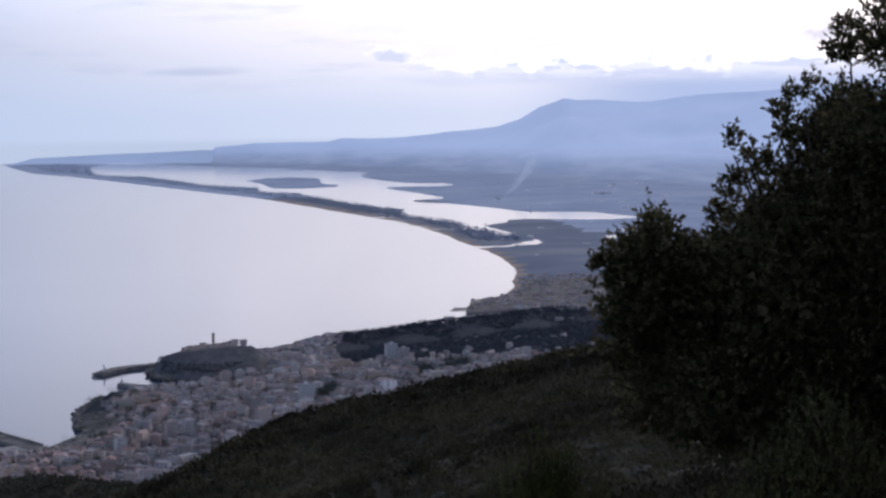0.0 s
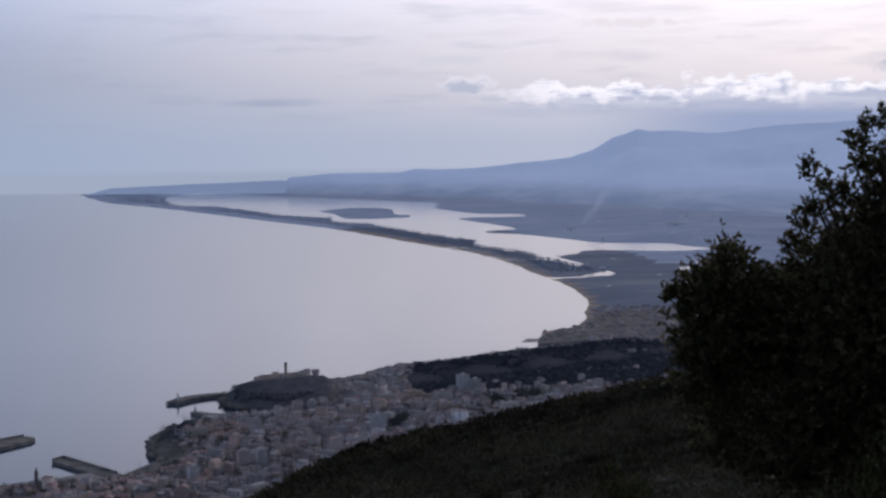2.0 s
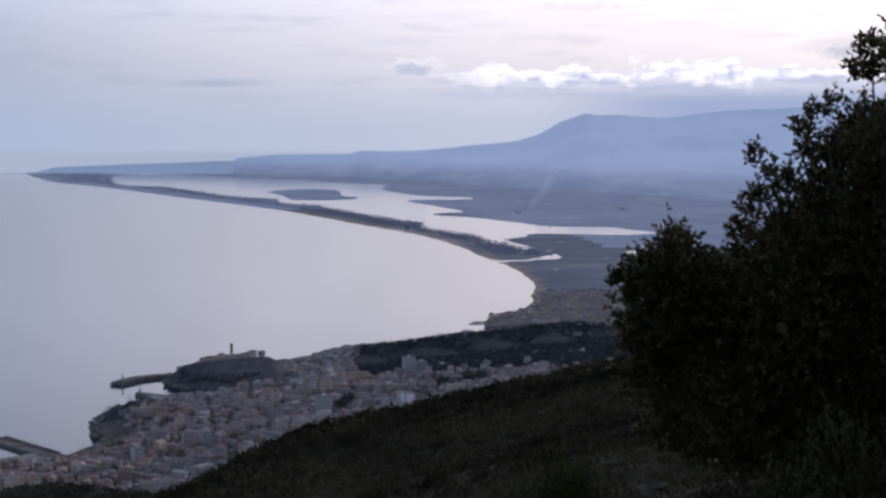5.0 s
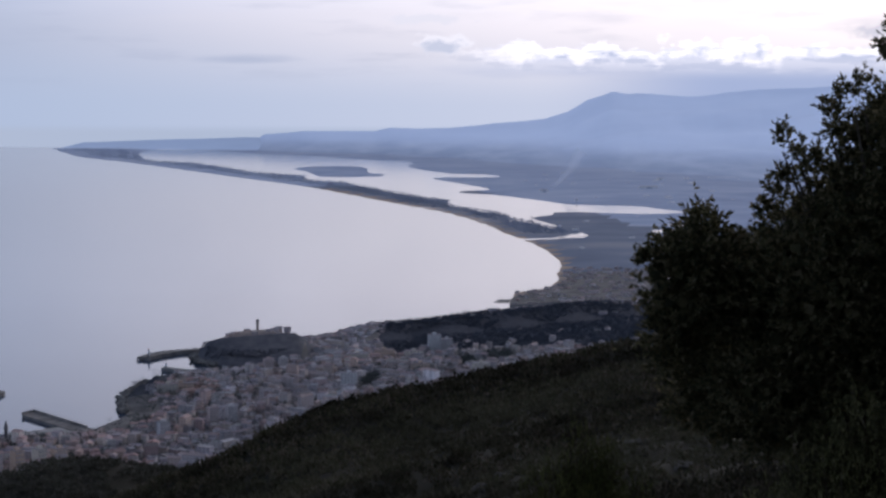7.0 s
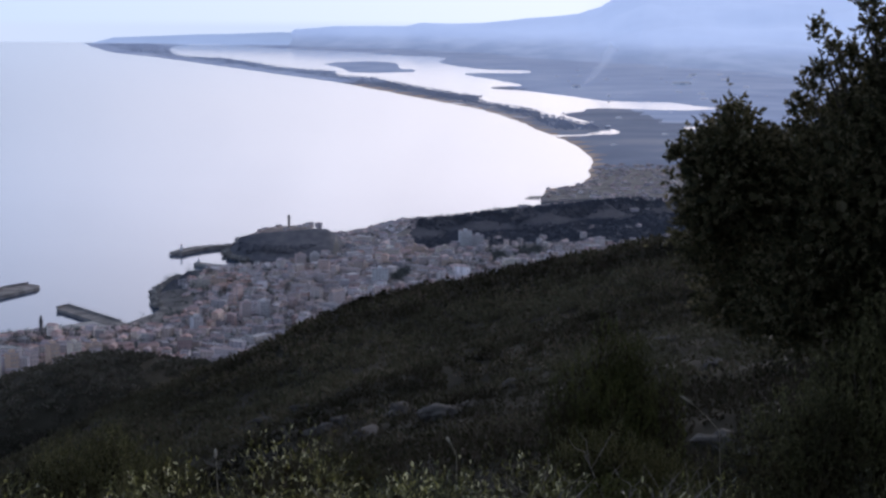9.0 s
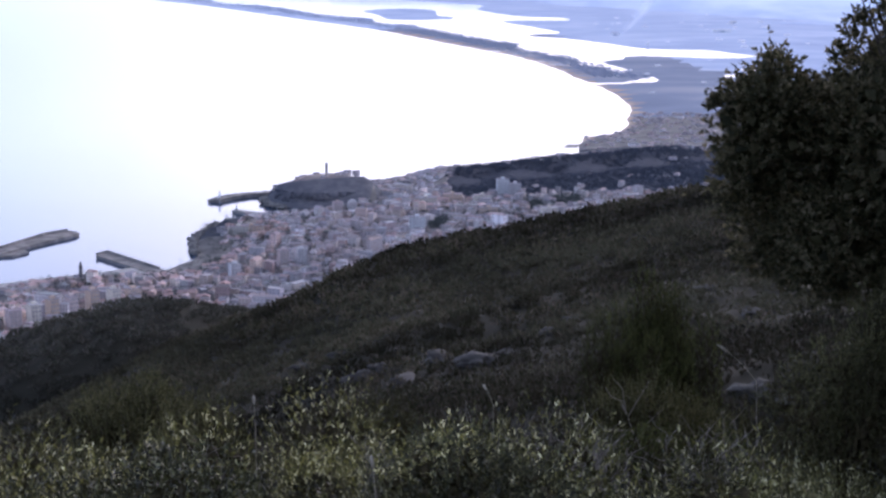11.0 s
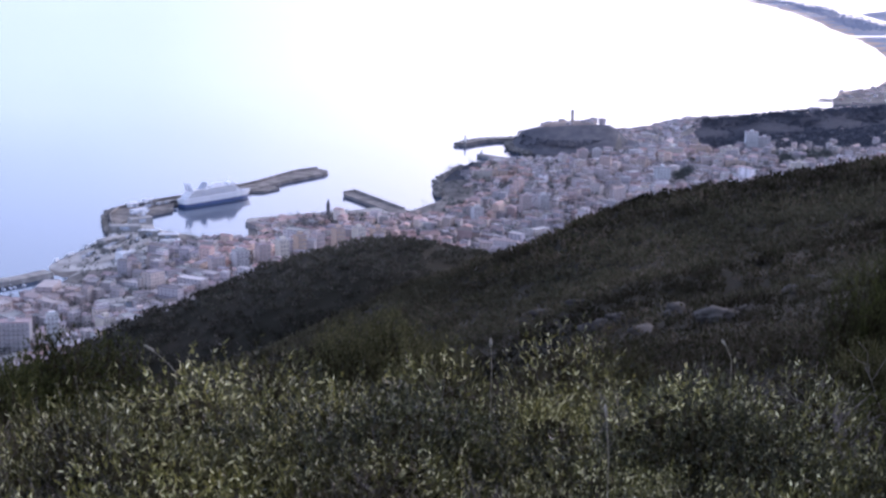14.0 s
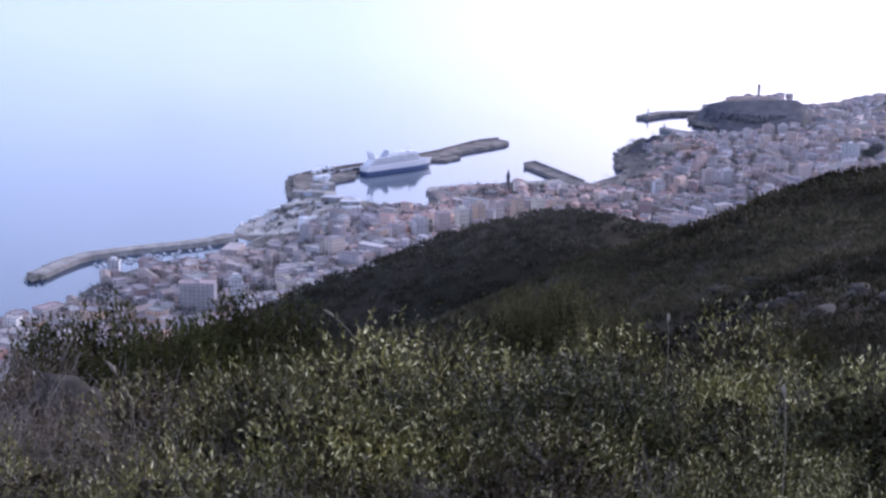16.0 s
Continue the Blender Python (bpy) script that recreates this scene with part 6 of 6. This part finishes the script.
def dry_stalk(a, r_, e0, e1, bend):
    """A dry flower stalk arching over the shrubs, from the height angle e0 up to e1."""
    p0, p1 = EYE + heading(a + bend, e0) * r_, EYE + heading(a, e1) * r_
    top = tagged(new("dry_stalk"), "pale dry flower stalk arching above the shrubs", "stalk", "dry stalks")
    foot = Vector(place(a + bend * 1.3, r_))
    top.location = foot
    p0, p1 = p0 - foot, p1 - foot
    bow = p0.lerp(p1, 0.5) + Vector((0, 0, 0.22 * abs(p1.z - p0.z)))
    path = [p0 * (k_ / 4) for k_ in range(4)] + [p0 * (1 - u_) ** 2 + bow * (2 * u_ * (1 - u_)) + p1 * (u_ * u_) for u_ in [k_ / 8 for k_ in range(9)]]
    part("stem", tubes_mesh("stem", [(path, [0.0017 - 0.00007 * k_ for k_ in range(13)])], M_STRAW, 5), top)
    rg_ = np.random.default_rng(int(abs(a) * 10))
    runs_ = [(path[-4:], [0.0022, 0.0058 * (0.7 + rg_.random()), 0.0075 * (0.7 + 0.6 * rg_.random()), 0.0026])]
    part("seed_head", tubes_mesh("seed_head", runs_, M_STRAW, 4), top)


for q in ((-23.5, 6.2, -17.05, -16.05, 1.15), (-10.48, 6.4, -17.25, -15.88, 0.06), (-31.6, 5.4, -19.2, -17.7, 0.9), (-6.08, 4.2, -20.1, -18.12, 0.22), (-1.85, 6.0, -16.3, -15.58, 0.4), (6.8, 9.0, -15.1, -13.86, 1.5)):
    dry_stalk(*q)


def seat(az_, el_, r0=6.0):
    """The distance at which the line of sight of that azimuth and height meets the slope."""
    r_ = np.arange(r0, 300, 0.25)
    z_ = ground_z(r_ * math.sin(radians(az_)), r_ * math.cos(radians(az_)), np.full(r_.shape, 300.0))
    hit = np.nonzero(np.degrees(np.arctan2(z_ - EYE_Z, r_)) >= el_)[0]
    return float(r_[hit[0]]) if len(hit) else 60.0


def rock(a, r_, size, mat, label, seed, sink=0.3, rough=1.0):
    """A weathered boulder: a noise-worn lump bedded in the ground."""
    bm = bmesh.new()
    bmesh.ops.create_icosphere(bm, subdivisions=4, radius=1.0)
    for v in bm.verts:
        k = 1 + 0.5 * rough * noise.noise(v.co * 1.3 + Vector((seed * 3.1, 0, 0))) + 0.26 * rough * noise.noise(v.co * 3.1 + Vector((0, seed, 0))) + 0.12 * rough * noise.noise(v.co * 8.3 + Vector((0, 0, seed)))
        top = abs(v.co.z) ** (0.5 if rough < 0.5 else 1.0) * (1 if v.co.z > 0 else -1)
        v.co = Vector((v.co.x * size[0], v.co.y * size[1], top * size[2])) * k
    me = bpy.data.meshes.new("boulder")
    bm.to_mesh(me)
    bm.free()
    me.shade_smooth()
    me.materials.append(mat)
    ob = tagged(new("boulder", me), label, "rock", "boulders")
    x_, y_, z_ = place(a, r_)
    ob.matrix_basis = pose(x_, y_, z_ + size[2] * (1 - sink) * 0.5, 0, 0, seed * 47)
    return ob


for i, (a, e, w) in enumerate(((8.5, -15.6, 0.7), (9.4, -15.9, 0.5), (7.7, -15.4, 0.4), (11.2, -17.0, 0.5), (13.6, -12.0, 0.4))):
    r_ = seat(a, e - 0.2)
    k = r_ * math.tan(radians(w))
    rock(a, r_, (k, k * 0.8, k * 0.45), M_PALE, "pale weathered boulder among the shrubs", 1 + i, 0.0)
for i, (a, e, w) in enumerate(((-3.5, -14.65, 0.8), (-2.1, -14.75, 0.9), (-6.3, -15.3, 0.8), (-4.8, -15.4, 0.7), (-5.7, -15.0, 0.6), (-7.2, -14.5, 0.5), (-1.0, -14.4, 0.6), (0.6, -13.6, 0.6), (1.4, -13.2, 0.5), (-8.6, -14.9, 0.5), (-0.6, -12.6, 0.35), (-2.6, -12.2, 0.3), (4.4, -11.3, 0.4), (6.4, -11.8, 0.5), (8.0, -12.6, 0.5))):
    r_ = seat(a, e - 0.15)
    k = r_ * math.tan(radians(w))
    rock(a, r_, (k, k * 0.6, k * 0.34), M_OUTCROP, "grey rock outcrop on the scrub slope", 10 + i)
for a, r_, e in ((-36.4, 7.0, -18.0), (-35.2, 7.2, -17.9), (-34.0, 6.8, -18.3), (-33.0, 6.6, -18.7), (-31.9, 6.8, -18.9), (-30.8, 6.8, -19.4), (-34.8, 6.0, -18.6), (-32.4, 5.9, -19.6)):
    plant(kinds[8 + rng.integers(2)], a, r_, e, 0.9)
for a, r_, e in ((-33.7, 7.8, -16.8), (-32.6, 7.8, -17.3), (-34.8, 7.8, -16.7), (-35.8, 7.4, -16.8), (-33.0, 6.8, -17.8), (-31.6, 6.4, -18.9), (-34.4, 6.4, -17.9), (-35.2, 6.0, -18.2), (-33.6, 5.6, -18.9), (-30.4, 6.6, -19.3), (-29.4, 6.4, -19.4)):
    plant(twigs[rng.integers(2)], a, r_, e, 1.0)
for i, (a, r_, w) in enumerate(((-33.2, 7.6, 0.30), (-31.9, 7.5, 0.22), (-34.6, 7.5, 0.24))):
    rock(a, r_, (w, w * 0.9, 0.72 - 0.4 * (w < 0.25) * w), M_OUTCROP, "grey-brown rock among the shrubs", 40 + i, 0.0, 0.3)

for a, r_, w in ((5.2, 5.2, 0.10), (5.9, 5.3, 0.09)):
    rock(a, r_, (w, w * 0.9, 0.5), M_PALE, "pale weathered boulder among the shrubs", int(a * 10), 0.0, 0.3)

# the dark oak beside the lookout: lobes by azimuth, height and half-width in degrees, about nine metres off
OAK_R = 9.0
OAK = [(8.35, -6.2, 2.15), (8.4, -5.05, 1.4), (7.8, -8.0, 1.45), (10.8, -6.3, 2.0), (12.0, -4.6, 1.85), (13.8, -3.0, 1.75), (13.0, -7.0, 3.6), (15.5, -4.5, 3.2), (14.1, -0.8, 0.95), (15.2, 0.0, 1.15), (17.1, 2.7, 1.6),
       (17.0, -1.5, 2.8), (11.1, -9.9, 2.5), (9.2, -9.7, 2.1), (18.5, -3, 4.3), (19.2, 3, 2.6), (17.6, -7.6, 4.2), (20.5, -7, 4.5)]
SPRIGS = [(11.1, -0.75, 0.26), (11.5, -0.6, 0.22), (11.4, -1.1, 0.24), (11.8, -1.5, 0.26), (12.3, -1.6, 0.4), (12.7, 0.3, 0.22), (13.0, 0.7, 0.26), (13.0, 0.0, 0.3), (13.6, 0.8, 0.3), (13.9, 1.15, 0.25), (13.0, -0.6, 0.35),
          (8.25, -3.6, 0.3), (8.5, -3.9, 0.4), (10.7, -3.4, 0.3), (11.0, -2.8, 0.3), (11.4, -2.3, 0.35), (6.6, -5.2, 0.35), (7.2, -4.6, 0.3), (9.7, -4.6, 0.3), (14.9, 2.3, 0.4), (15.2, 3.0, 0.4)]
rg = np.random.default_rng(5)
oak = tagged(new("oak_tree"), "dark evergreen oak with a dense ragged crown on the slope", "tree")
lobes = []
for a, e, w in OAK + SPRIGS:
    c = EYE + heading(a, e) * (OAK_R + rg.normal() * 0.2)
    lobes.append((*c, OAK_R * math.tan(radians(w * 0.9 - 0.07))))
root = Vector(place(17.0, OAK_R + 0.4, 0.1))
oak.location = root
p1, d1 = dome_points(13000, lobes[:len(OAK)], rg, 0.62)
p2, d2 = dome_points(420, lobes[len(OAK):], rg, 0.3)
p3 = np.array(lobes)[rg.choice(len(OAK), 2600)]
p3 = p3[:, :3] + unit(rg.normal(size=(2600, 3))) * (p3[:, 3] * 0.75 * rg.random(2600))[:, None]
b1, w1 = shoots(p1, d1, 9, 0.08, rg, 0.3)
b2, w2 = shoots(p2, d2, 8, 0.06, rg, 0.5)
b3, w3 = shoots(p3, rg.normal(size=p3.shape), 6, 0.2, rg, 0.2)
p4 = np.array(lobes)[rg.choice(len(OAK), 16000, p=np.array(lobes)[:len(OAK), 3] ** 3 / (np.array(lobes)[:len(OAK), 3] ** 3).sum())]
p4 = p4[:, :3] + unit(rg.normal(size=(16000, 3))) * (p4[:, 3] * 0.86 * rg.random(16000) ** 0.5)[:, None]
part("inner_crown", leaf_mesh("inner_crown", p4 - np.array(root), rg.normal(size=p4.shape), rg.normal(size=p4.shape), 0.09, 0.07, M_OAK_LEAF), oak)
b0, w0 = np.concatenate([b1, b2, b3]), np.concatenate([w1, w2, w3])
part("crown", leaf_mesh("crown", b0 - np.array(root), w0, rg.normal(size=b0.shape), 0.024 + 0.022 * rg.random(len(b0)), 0.019, M_OAK_LEAF), oak)
fork = Vector((-0.1, 0.05, 0.9))
part("trunk", tubes_mesh("trunk", [([Vector((0, 0, -0.3)), Vector((0.05, 0, 0.4)), fork], [0.17, 0.13, 0.11])], M_BARK, 9), oak)
for l_ in lobes:
    e = (Vector(l_[:3]) - root) * 0.97
    part("limb", tubes_mesh("limb", [([fork, fork.lerp(e, 0.5) + Vector((0, 0, 0.12)), e], [0.05, 0.025, 0.004])], M_BARK, 6), oak)

# scrub on the hills, finer the nearer
n = 2900
sr, sa = np.exp(rng.uniform(math.log(8.5), math.log(42), n)), rng.uniform(-42, 22, n)
sx, sy = sr * np.sin(np.radians(sa)), sr * np.cos(np.radians(sa))
sz = ground_z(sx, sy, np.full(n, 300.0))
tufts("near_scrub", "low dark scrub on the slope below the lookout", sx, sy, sz - 0.05, (0.22 + 0.3 * rng.random(n)) * (0.7 + sr / 60), 110, 0.038 + 0.0014 * sr, M_SCRUB, 81)
n = 19000
sr, sa = np.sqrt(rng.uniform(30 ** 2, 175 ** 2, n)), rng.uniform(-42, 20, n)
sx, sy = sr * np.sin(np.radians(sa)), sr * np.cos(np.radians(sa))
sz = ground_z(sx, sy, np.full(n, 300.0))
patch = fbm(sx, sy, 0.06, 3, 6.0) > -0.6
sx, sy, sz, sr = sx[patch], sy[patch], sz[patch], sr[patch]
tufts("hillside_scrub", "dense dark green and brown scrub covering the near hill", sx, sy, sz - 0.1, (0.35 + 0.5 * rng.random(len(sx))) * (0.8 + sr / 260), 22, 0.10 + 0.002 * sr, M_SCRUB, 82)
n = 11000
sr, sa = rng.uniform(150, 340, n), rng.uniform(-40, 2, n)
sx, sy = sr * np.sin(np.radians(sa)), sr * np.cos(np.radians(sa))
sz = ground_z(sx, sy, np.full(n, 300.0))
ok = sz > 24
sx, sy, sz, sr = sx[ok], sy[ok], sz[ok], sr[ok]
tufts("far_hill_scrub", "dense dark scrub covering the lower hill", sx, sy, sz - 0.1, (0.5 + 0.8 * rng.random(len(sx))), 22, 0.46, M_SCRUB_FAR, 83)
